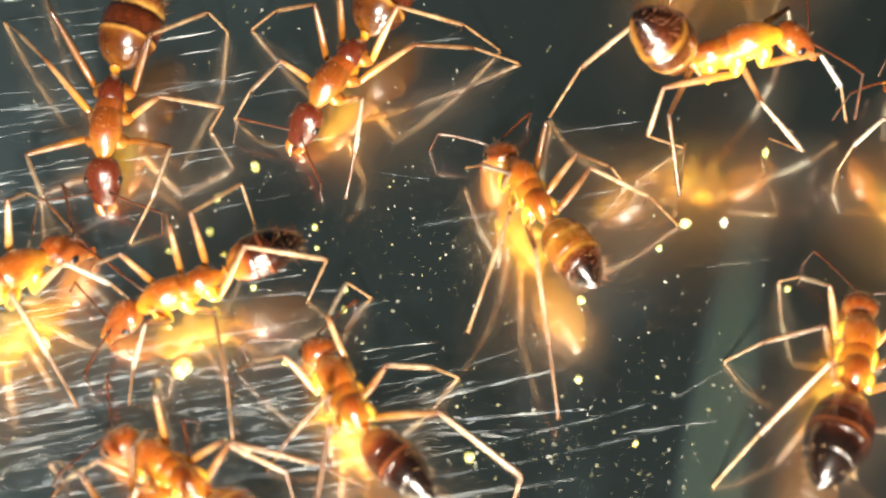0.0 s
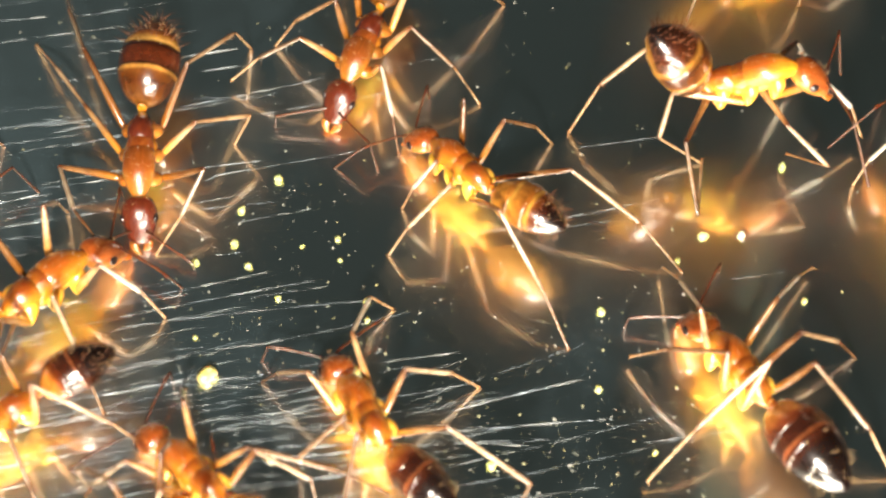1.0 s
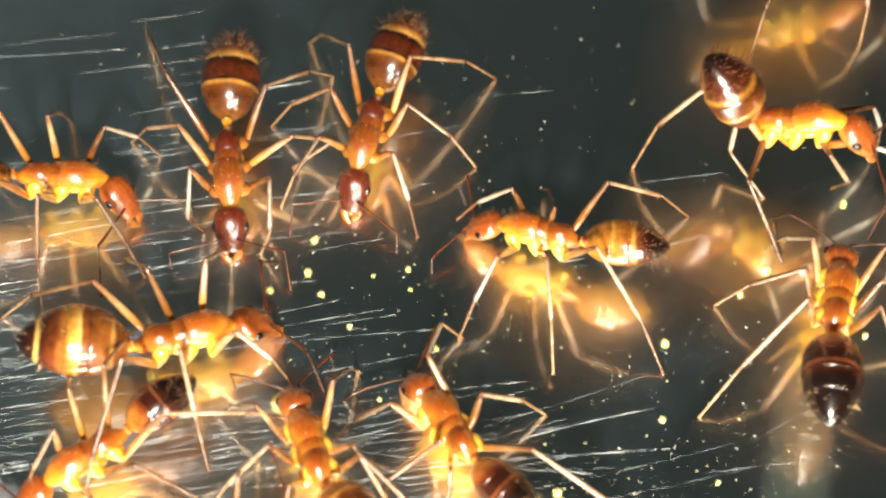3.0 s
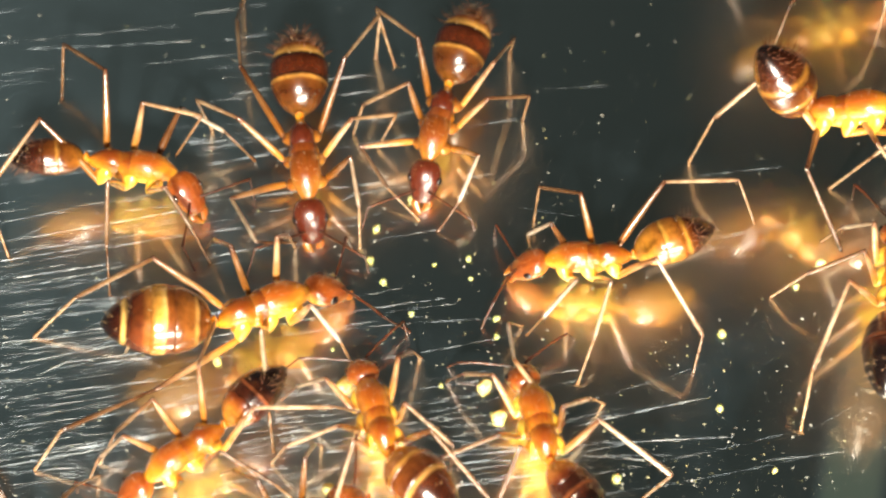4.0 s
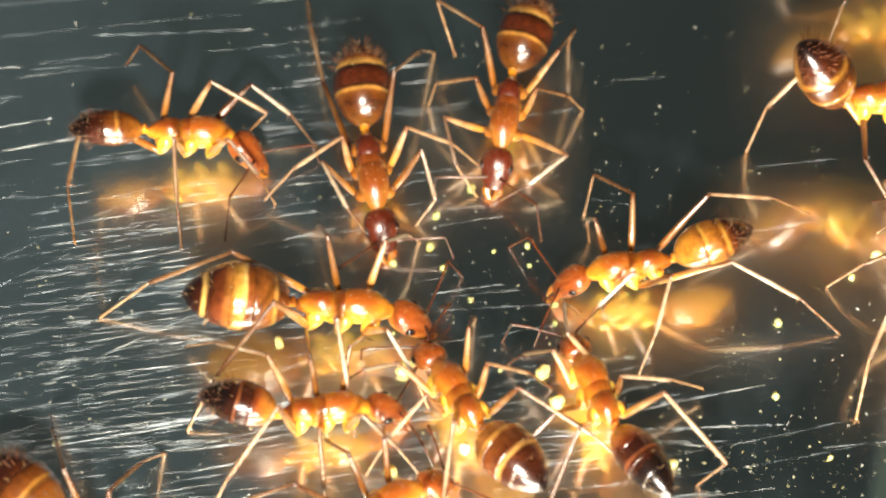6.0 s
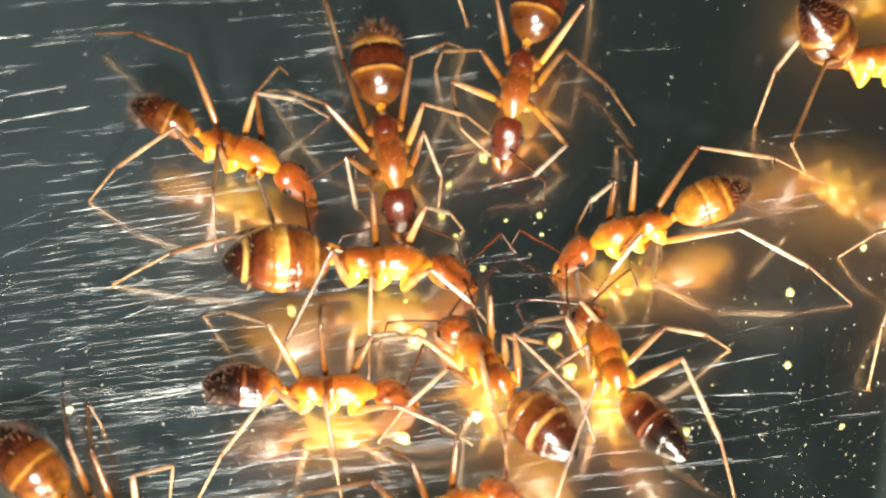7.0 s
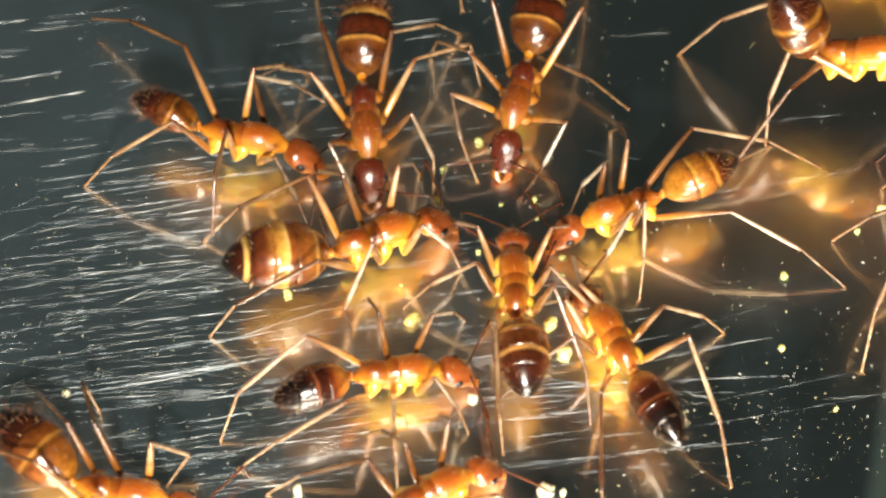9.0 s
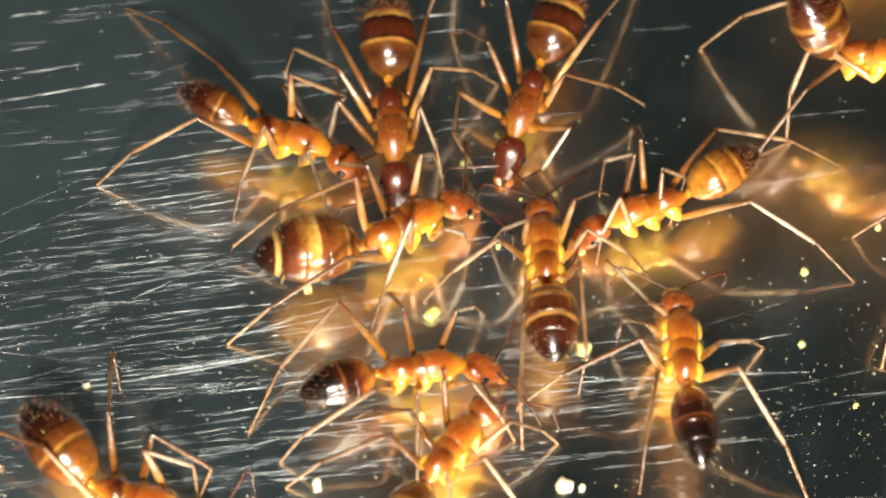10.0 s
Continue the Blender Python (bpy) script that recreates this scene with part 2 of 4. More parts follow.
def plate_material():
    """Polished dark metal: mirror-like, with fine brushed scratches, dust, a painted green reflection and glare."""
    m = shader("scratched_dark_metal", (0.40, 0.42, 0.40), 0.08, 1.0)
    tree, b = m.node_tree, m.node_tree.nodes["Principled BSDF"]
    co = node(m, "ShaderNodeTexCoord")
    total = None
    layers = [(8, 12, 46000, 0.742, 0.782), (11, 16, 58000, 0.742, 0.782), (6, 10, 50000, 0.742, 0.782)]
    patch = node(m, "ShaderNodeTexNoise", Scale=110, Detail=4.0, Roughness=0.6)
    link(tree, co, "Object", patch, "Vector")
    # slow waviness bows the scratches
    warp = node(m, "ShaderNodeTexNoise", Scale=35, Detail=1.0)
    link(tree, co, "Object", warp, "Vector")
    bow = node(m, "ShaderNodeVectorMath")
    bow.operation = "MULTIPLY_ADD"
    bow.inputs[1].default_value = (0.0, 0.002, 0.0)
    link(tree, warp, "Color", bow, 0)
    link(tree, co, "Object", bow, 2)
    for k, (turn, along, across, lo, hi) in enumerate(layers):
        mp = node(m, "ShaderNodeMapping")
        mp.inputs["Rotation"].default_value = (0, 0, radians(turn))
        mp.vector_type = "TEXTURE"
        mp.inputs["Scale"].default_value = (1 / along, 1 / across, 1)
        mp.inputs["Location"].default_value = (0.031 * k, 0.017 * k, 0)
        link(tree, bow, 0, mp, "Vector")
        n = node(m, "ShaderNodeTexNoise", Scale=1.0, Detail=2.0, Roughness=0.5)
        link(tree, mp, 0, n, "Vector")
        r = node(m, "ShaderNodeMapRange")
        r.inputs["From Min"].default_value, r.inputs["From Max"].default_value = lo, hi
        link(tree, n, "Fac", r, 0)
        if total is None:
            total = r
        else:
            mx = node(m, "ShaderNodeMath")
            mx.operation = "MAXIMUM"
            link(tree, total, 0, mx, 0)
            link(tree, r, 0, mx, 1)
            total = mx
    # more scratches towards one side, where this mask also paints in their glint
    sep = node(m, "ShaderNodeSeparateXYZ")
    link(tree, co, "Object", sep, 0)
    side = node(m, "ShaderNodeMapRange")
    side.inputs["From Min"].default_value, side.inputs["From Max"].default_value = 0.006, -0.014
    side.inputs["To Min"].default_value, side.inputs["To Max"].default_value = -0.16, 0.24
    link(tree, sep, "X", side, 0)
    lean = node(m, "ShaderNodeMath")
    link(tree, patch, "Fac", lean, 0)
    link(tree, side, 0, lean, 1)
    # pin-prick glints of grit between the scratches
    grit = node(m, "ShaderNodeTexNoise", Scale=21000, Detail=1.0)
    link(tree, co, "Object", grit, "Vector")
    pins = node(m, "ShaderNodeMapRange")
    pins.inputs["From Min"].default_value, pins.inputs["From Max"].default_value = 0.68, 0.76
    link(tree, grit, "Fac", pins, 0)
    both = node(m, "ShaderNodeMath")
    both.operation = "MAXIMUM"
    link(tree, total, 0, both, 0)
    link(tree, pins, 0, both, 1)
    total = both
    pm = node(m, "ShaderNodeMapRange")
    pm.inputs["From Min"].default_value, pm.inputs["From Max"].default_value = 0.40, 0.66
    link(tree, lean, 0, pm, 0)
    # lines are broken where the wear is shallow
    gap = node(m, "ShaderNodeTexNoise", Scale=2600, Detail=3.0, Roughness=0.7)
    link(tree, co, "Object", gap, "Vector")
    worn = node(m, "ShaderNodeMapRange")
    worn.inputs["From Min"].default_value, worn.inputs["From Max"].default_value = 0.36, 0.60
    worn.inputs["To Min"].default_value = 0.55
    link(tree, gap, "Fac", worn, 0)
    pm2 = node(m, "ShaderNodeMath")
    pm2.operation = "MULTIPLY"
    link(tree, pm, 0, pm2, 0)
    link(tree, worn, 0, pm2, 1)
    amount = node(m, "ShaderNodeMath")
    amount.operation = "MULTIPLY"
    link(tree, total, 0, amount, 0)
    link(tree, pm2, 0, amount, 1)
    rough = node(m, "ShaderNodeMapRange")
    rough.inputs["To Min"].default_value, rough.inputs["To Max"].default_value = 0.11, 0.5
    link(tree, amount, 0, rough, 0)
    link(tree, rough, 0, b, "Roughness")
    col = ramp_node(m, [(0.0, (0.94, 0.95, 0.89)), (1.0, (0.8, 0.82, 0.84))])
    link(tree, amount, 0, col, 0)
    link(tree, col, 0, b, "Base Color")
    bump = node(m, "ShaderNodeBump", Strength=0.2, Distance=0.00002)
    link(tree, total, 0, bump, "Height")
    link(tree, bump, 0, b, "Normal")
    # a dull greenish band: the blurred reflection of something unseen, painted on
    green_band = node(m, "ShaderNodeMapping")
    green_band.vector_type = "TEXTURE"
    green_band.inputs["Location"].default_value = (16.75 * MM, -9.1 * MM, 0)
    green_band.inputs["Rotation"].default_value = (0, 0, radians(-105.5))
    green_band.inputs["Scale"].default_value = (13.5 * MM, 1.25 * MM, 1)
    link(tree, bow, 0, green_band, "Vector")
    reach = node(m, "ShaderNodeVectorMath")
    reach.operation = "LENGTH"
    link(tree, green_band, 0, reach, 0)
    green_reflection = node(m, "ShaderNodeMapRange")
    green_reflection.interpolation_type = "SMOOTHSTEP"
    green_reflection.inputs["From Min"].default_value, green_reflection.inputs["From Max"].default_value = 1.22, 0.60
    green_reflection.inputs["To Max"].default_value = 0.030
    tree.links.new(reach.outputs["Value"], green_reflection.inputs[0])
    # a thin film of dust scatters light, and carries the painted reflection and glare
    dust = node(m, "ShaderNodeBsdfDiffuse")
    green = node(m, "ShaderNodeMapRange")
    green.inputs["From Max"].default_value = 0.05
    link(tree, green_reflection, 0, green, 0)
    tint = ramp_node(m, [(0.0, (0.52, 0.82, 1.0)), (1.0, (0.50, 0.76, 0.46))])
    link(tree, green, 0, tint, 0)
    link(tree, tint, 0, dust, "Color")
    mix = node(m, "ShaderNodeMixShader")
    fac = node(m, "ShaderNodeMapRange")
    fac.inputs["To Min"].default_value, fac.inputs["To Max"].default_value = 0.006, 0.52
    link(tree, amount, 0, fac, 0)
    # lamp glare off the scratched side, put in as extra diffuse haze
    haze = node(m, "ShaderNodeMapRange")
    haze.inputs["From Min"].default_value, haze.inputs["From Max"].default_value = 0.40, 0.80
    haze.inputs["To Min"].default_value, haze.inputs["To Max"].default_value = 0.0, 0.024
    link(tree, lean, 0, haze, 0)
    thick = node(m, "ShaderNodeMath")
    link(tree, fac, 0, thick, 0)
    link(tree, haze, 0, thick, 1)
    scatter = node(m, "ShaderNodeMath")
    link(tree, thick, 0, scatter, 0)
    link(tree, green_reflection, 0, scatter, 1)
    link(tree, scatter, 0, mix, 0)
    # the flanks of a scratch that face the light glint
    cut = node(m, "ShaderNodeBump", Strength=1.0, Distance=0.00005)
    link(tree, total, 0, cut, "Height")
    link(tree, cut, 0, dust, "Normal")
    # the sheen of the unpolished grain spreads the mirror image
    sheen = node(m, "ShaderNodeBsdfAnisotropic")
    sheen.distribution = "BECKMANN"
    sheen.inputs["Color"].default_value = (0.94, 0.94, 0.87, 1)
    sheen.inputs["Roughness"].default_value = 0.40
    spread = node(m, "ShaderNodeMixShader")
    spread.inputs[0].default_value = 0.48
    link(tree, b, 0, spread, 1)
    link(tree, sheen, 0, spread, 2)
    link(tree, spread, 0, mix, 1)
    link(tree, dust, 0, mix, 2)
    out = tree.nodes["Material Output"]
    link(tree, mix, 0, out, 0)
    return m


PLATE = plate_material()


# ---------------------------------------------------------------- mesh helpers


def part(name, bm, material, parent=None, label=""):
    """Links a bmesh (or a ready mesh) as one mesh object under a thing or a part."""
    if isinstance(bm, bpy.types.Mesh):
        me = bm
    else:
        me = bpy.data.meshes.new(name)
        bm.to_mesh(me)
        bm.free()
        me.shade_smooth()
    if not me.materials:
        me.materials.append(material)
    ob = new(name, me)
    ob.parent = parent
    return tagged(ob, label)


def curve_value(knots, u):
    """Smooth curve through rows of numbers, u from 0 to 1."""
    k = u * (len(knots) - 1)
    i = min(int(k), len(knots) - 2)
    f = k - i
    a, b, c, d = (knots[min(max(i + j, 0), len(knots) - 1)] for j in (-1, 0, 1, 2))
    return [0.5 * (2 * q + (r - p) * f + (2 * p - 5 * q + 4 * r - s) * f * f + (3 * q - p - 3 * r + s) * f ** 3) for p, q, r, s in zip(a, b, c, d)]


def loft(knots, rings=14, segs=16, flat=1.0, bm=None):
    """A closed body along x. Knots in mm: x, y, z of the axis, half width, half height."""
    bm = bm or bmesh.new()
    rows = []
    for k in range(rings + 1):
        x, y, z, w, h = curve_value(knots, k / rings)
        w, h = max(w, 0.004), max(h, 0.004)
        ring = []
        for s in range(segs):
            a = 2 * math.pi * s / segs
            ca, sa = math.cos(a), math.sin(a)
            ring.append(bm.verts.new((x * MM, (y + w * ca) * MM, (z + h * (sa if sa > 0 else sa * flat)) * MM)))
        rows.append(ring)
    for a, b in zip(rows, rows[1:]):
        for s in range(segs):
            bm.faces.new((a[s], a[(s + 1) % segs], b[(s + 1) % segs], b[s]))
    bm.faces.new(list(reversed(rows[0])))
    bm.faces.new(rows[-1])
    bmesh.ops.recalc_face_normals(bm, faces=bm.faces[:])
    return bm


def hairs(bm, roots, length, thick, rnd):
    """Thin three-sided bristles; roots are pairs of place and direction in mm."""
    for p, d in roots:
        p, d = Vector(p), Vector(d).normalized()
        d = (d + 0.35 * Vector((rnd.uniform(-1, 1), rnd.uniform(-1, 1), rnd.uniform(-1, 1)))).normalized()
        q = p + d * length * rnd.uniform(0.6, 1.2)
        u = d.orthogonal().normalized()
        v = d.cross(u)
        base = [bm.verts.new((p + thick * (u * math.cos(a) + v * math.sin(a))) * MM) for a in (0, 2.1, 4.2)]
        tip = bm.verts.new(q * MM)
        for i in range(3):
            bm.faces.new((base[i], base[(i + 1) % 3], tip))
    return bm


def plate():
    """The flat metal sheet on which all of it stands, with a rounded rim far outside the view."""
    bm = bmesh.new()
    bmesh.ops.create_cube(bm, size=1)
    for v in bm.verts:
        v.co = Vector((v.co.x * 0.32, v.co.y * 0.32, (v.co.z - 0.5) * 0.004))
    bmesh.ops.bevel(bm, geom=[e for e in bm.edges], offset=0.0012, segments=2, affect="EDGES")
    ob = part("ground", bm, PLATE)
    ob.data.shade_flat()
    return tagged(ob, "dark polished metal sheet, scratched and dusty", "metal sheet", kind="structure")


plate()


# ---------------------------------------------------------------- ants
# An ant is planned with its waist above the origin, looking along x.
LEGS = {  # root of the leg on the body, thigh, shin, foot lengths, where the foot rests on the plate
    "front": ((2.55, 0.70, -0.56), 2.3, 2.0, 1.8, (4.9, 2.8)),
    "middle": ((1.60, 0.72, -0.58), 2.6, 2.5, 2.2, (1.2, 4.3)),
    "hind": ((0.62, 0.66, -0.54), 3.3, 3.5, 2.8, (-3.6, 4.0)),
}
MESH = {}


def ant_meshes():
    rnd = random.Random(4)
    M = MESH
    M["pronotum"] = loft([(3.55, 0, -0.16, 0.15, 0.14), (3.42, 0, -0.10, 0.27, 0.24), (3.05, 0, 0.04, 0.47, 0.40), (2.6, 0, 0.14, 0.59, 0.51), (2.15, 0, 0.15, 0.59, 0.54), (1.85, 0, 0.12, 0.55, 0.51), (1.66, 0, 0.08, 0.46, 0.44)], 18, 20)
    M["mesothorax"] = loft([(2.15, 0, 0.02, 0.44, 0.44), (1.9, 0, 0.07, 0.53, 0.53), (1.62, 0, 0.05, 0.53, 0.52), (1.34, 0, 0.0, 0.48, 0.47), (1.1, 0, -0.03, 0.40, 0.40)], 12, 18)
    M["propodeum"] = loft([(1.50, 0, -0.02, 0.38, 0.40), (1.28, 0, 0.03, 0.48, 0.50), (0.95, 0, 0.05, 0.49, 0.54), (0.6, 0, 0.0, 0.42, 0.48), (0.3, 0, -0.1, 0.29, 0.32), (0.1, 0, -0.18, 0.16, 0.16)], 14, 18)
    M["pleuron"] = loft([(0.42, 0, 0.02, 0.03, 0.05), (0.3, 0.01, 0.02, 0.10, 0.22), (0.0, 0.02, 0.0, 0.13, 0.33), (-0.3, 0.01, -0.04, 0.10, 0.24), (-0.42, 0, -0.06, 0.03, 0.05)], 8, 12)
    M["petiole"] = loft([(0.3, 0, -0.2, 0.1, 0.1), (0.12, 0, -0.14, 0.14, 0.16), (0.0, 0, 0.05, 0.19, 0.30), (-0.1, 0, -0.05, 0.16, 0.22), (-0.3, 0, -0.16, 0.1, 0.1)], 10, 12)
    M["under"] = loft([(3.2, 0, -0.3, 0.14, 0.1), (2.7, 0, -0.28, 0.46, 0.34), (1.8, 0, -0.34, 0.48, 0.34), (0.9, 0, -0.34, 0.42, 0.29), (0.3, 0, -0.25, 0.16, 0.1)], 12, 14)
    M["coxa"] = loft([(-0.24, 0, 0, 0.14, 0.13), (-0.06, 0, 0, 0.29, 0.25), (0.18, 0, 0, 0.32, 0.28), (0.42, 0, 0, 0.25, 0.22), (0.62, 0, 0, 0.15, 0.13), (0.72, 0, 0, 0.05, 0.05)], 10, 14)
    # head around the origin of its neck, looking along x
    M["head"] = loft([(0.0, 0, 0.0, 0.16, 0.16), (0.10, 0, 0.0, 0.43, 0.35), (0.40, 0, 0.02, 0.62, 0.47), (0.85, 0, 0.0, 0.65, 0.49), (1.30, 0, -0.04, 0.54, 0.41), (1.64, 0, -0.08, 0.40, 0.28), (1.78, 0, -0.1, 0.24, 0.15)], 16, 20)
    M["eye"] = loft([(-0.19, 0, 0, 0.03, 0.02), (-0.13, 0, 0.0, 0.13, 0.07), (0.0, 0, 0, 0.17, 0.10), (0.13, 0, 0, 0.13, 0.07), (0.19, 0, 0, 0.03, 0.02)], 8, 12)
    M["mandible"] = loft([(0.0, 0.0, 0, 0.12, 0.08), (0.2, 0.06, -0.02, 0.17, 0.08), (0.42, 0.0, -0.05, 0.16, 0.06), (0.62, -0.16, -0.08, 0.07, 0.03)], 8, 10)
    M["scape"] = loft([(0, 0, 0, 0.04, 0.04), (0.1, 0, 0, 0.05, 0.05), (0.7, 0, 0.03, 0.038, 0.038), (1.5, 0, 0.05, 0.045, 0.045), (2.0, 0, 0.0, 0.055, 0.055), (2.08, 0, 0, 0.03, 0.03)], 12, 8)
    beads = []
    for k in range(11):
        r = 0.036 + 0.0016 * k
        beads += [(0.24 * k, 0, 0, 0.029, 0.029), (0.24 * k + 0.05, 0, 0, r, r), (0.24 * k + 0.19, 0, 0, r, r)]
    M["funiculus"] = loft(beads + [(2.66, 0, 0, 0.04, 0.04), (2.70, 0, 0, 0.01, 0.01)], 68, 7)
    for name, (_, thigh, shin, foot, _) in LEGS.items():
        M[name + "_femur"] = loft([(0, 0, 0, 0.06, 0.06), (0.1, 0, 0, 0.115, 0.125), (0.35 * thigh, 0, 0.03, 0.14, 0.155), (0.7 * thigh, 0, 0.02, 0.108, 0.118), (thigh - 0.06, 0, 0, 0.088, 0.088), (thigh + 0.06, 0, 0, 0.05, 0.05)], 12, 10)
        bm = loft([(-0.05, 0, 0, 0.05, 0.05), (0.05, 0, 0, 0.068, 0.072), (0.4 * shin, 0, 0.0, 0.078, 0.085), (0.85 * shin, 0, 0, 0.088, 0.095), (shin, 0, 0, 0.06, 0.06)], 10, 8)
        roots = [((shin * rnd.uniform(0.3, 0.95), 0.05 * math.cos(a), 0.05 * math.sin(a)), (0.7, math.cos(a), math.sin(a))) for a in [rnd.uniform(0, 6.28) for _ in range(14)]]
        hairs(bm, roots, 0.26, 0.012, rnd)
        hairs(bm, [((shin * 0.96, 0.0, -0.06), (0.8, 0.3, -1)), ((shin * 0.96, 0.05, -0.05), (0.8, -0.3, -1))], 0.42, 0.03, rnd)
        M[name + "_tibia"] = bm
        x, beads = 0.0, []
        for share, r in ((0.46, 0.060), (0.18, 0.053), (0.12, 0.051), (0.08, 0.050), (0.16, 0.058)):
            n = share * foot
            beads += [(x, 0, 0, 0.038, 0.038), (x + 0.4 * n, 0, 0, r * 0.85, r * 0.85), (x + 0.85 * n, 0, 0, r, r)]
            x += n
        bm = loft(beads + [(x, 0, 0, 0.03, 0.03)], 45, 7)
        hairs(bm, [((foot - 0.02, 0.03, 0), (1, 1.2, -0.2)), ((foot - 0.02, -0.03, 0), (1, -1.2, -0.2))], 0.2, 0.022, rnd)
        M[name + "_tarsus"] = bm
    # hind body: a core and four overlapping rings, each flaring over the next
    prof = [(-0.1, 0, -0.12, 0.12, 0.12), (-0.25, 0, -0.02, 0.44, 0.40), (-0.8, 0, 0.04, 0.82, 0.76), (-1.6, 0, 0.06, 1.0, 0.94), (-2.4, 0, 0.03, 0.97, 0.92), (-3.15, 0, -0.05, 0.74, 0.70), (-3.75, 0, -0.15, 0.40, 0.38), (-4.05, 0, -0.2, 0.08, 0.08)]
    M["gaster"] = loft([(x, y, z, w * 0.93, h * 0.93) for x, y, z, w, h in prof], 16, 20)

    def at(x):
        lo, hi = 0.0, 1.0
        for _ in range(30):
            mid = (lo + hi) / 2
            lo, hi = (mid, hi) if curve_value(prof, mid)[0] > x else (lo, mid)
        return curve_value(prof, lo)

    for k, (a, b) in enumerate(((-0.13, -1.5), (-1.35, -2.36), (-2.2, -3.1), (-2.95, -4.0))):
        rows = []
        for j in range(9):
            x, y, z, w, h = at(a + (b - a) * j / 8)
            g = 0.985 + 0.035 * (j / 8) ** 2 if k < 3 else 0.985 + 0.01 * j / 8
            if j == 8 and k < 3:
                g = 0.985
            rows.append((x, y, z, w * g, h * g))
        M["tergite_%d" % k] = loft(rows, 16, 22)
    for key, count, x0, x1, length in (("bristle", 36, -3.0, -3.9, 0.28), ("tail", 60, -2.6, -4.05, 0.62)):
        roots = []
        for _ in range(count):
            x, y, z, w, h = at(rnd.uniform(x0, x1) if key == "tail" or rnd.random() < 0.5 else rnd.choice((-2.34, -3.08, -3.1)))
            a = rnd.uniform(-0.6, 3.74)
            roots.append(((x, w * math.cos(a), z + h * math.sin(a)), (-0.6, math.cos(a), math.sin(a))))
        M["gaster_" + key] = hairs(bmesh.new(), roots, length, 0.013 if key == "tail" else 0.011, rnd)
    roots = []
    for _ in range(34):
        a, x = rnd.uniform(0.2, 2.9), rnd.uniform(0.05, 1.3)
        w = 0.56
        roots.append(((x, w * math.cos(a), 0.46 * math.sin(a)), (-0.4, math.cos(a), math.sin(a))))
    M["head_bristle"] = hairs(bmesh.new(), roots, 0.30, 0.0055, rnd)
    roots = []
    for _ in range(30):
        a, x = rnd.uniform(0.3, 2.8), rnd.uniform(1.7, 3.2)
        roots.append(((x, 0.5 * math.cos(a), 0.14 + 0.5 * math.sin(a)), (0.2, math.cos(a), math.sin(a))))
    M["back_bristle"] = hairs(bmesh.new(), roots, 0.30, 0.0055, rnd)
    for key in list(M):
        me = bpy.data.meshes.new(key)
        M[key].to_mesh(me)
        M[key].free()
        me.shade_smooth()
        M[key] = me


ant_meshes()


def skin_mesh(key, skin):
    """The mesh of a part in one of the shells' materials, shared between the ants."""
    full = key + "/" + skin
    if full not in MESH:
        MESH[full] = MESH[key].copy()
        MESH[full].materials.append(SKIN[skin])
    return MESH[full]


ANTS = []


def bone(a, b, up):
    """The pose of a part at a whose x axis points to b."""
    x = (b - a).normalized()
    y = up.cross(x)
    y = y.normalized() if y.length > 1e-5 else Vector((0, 1, 0))
    z = x.cross(y)
    return Matrix.Translation(a * MM) @ Matrix((x, y, z)).transposed().to_4x4()


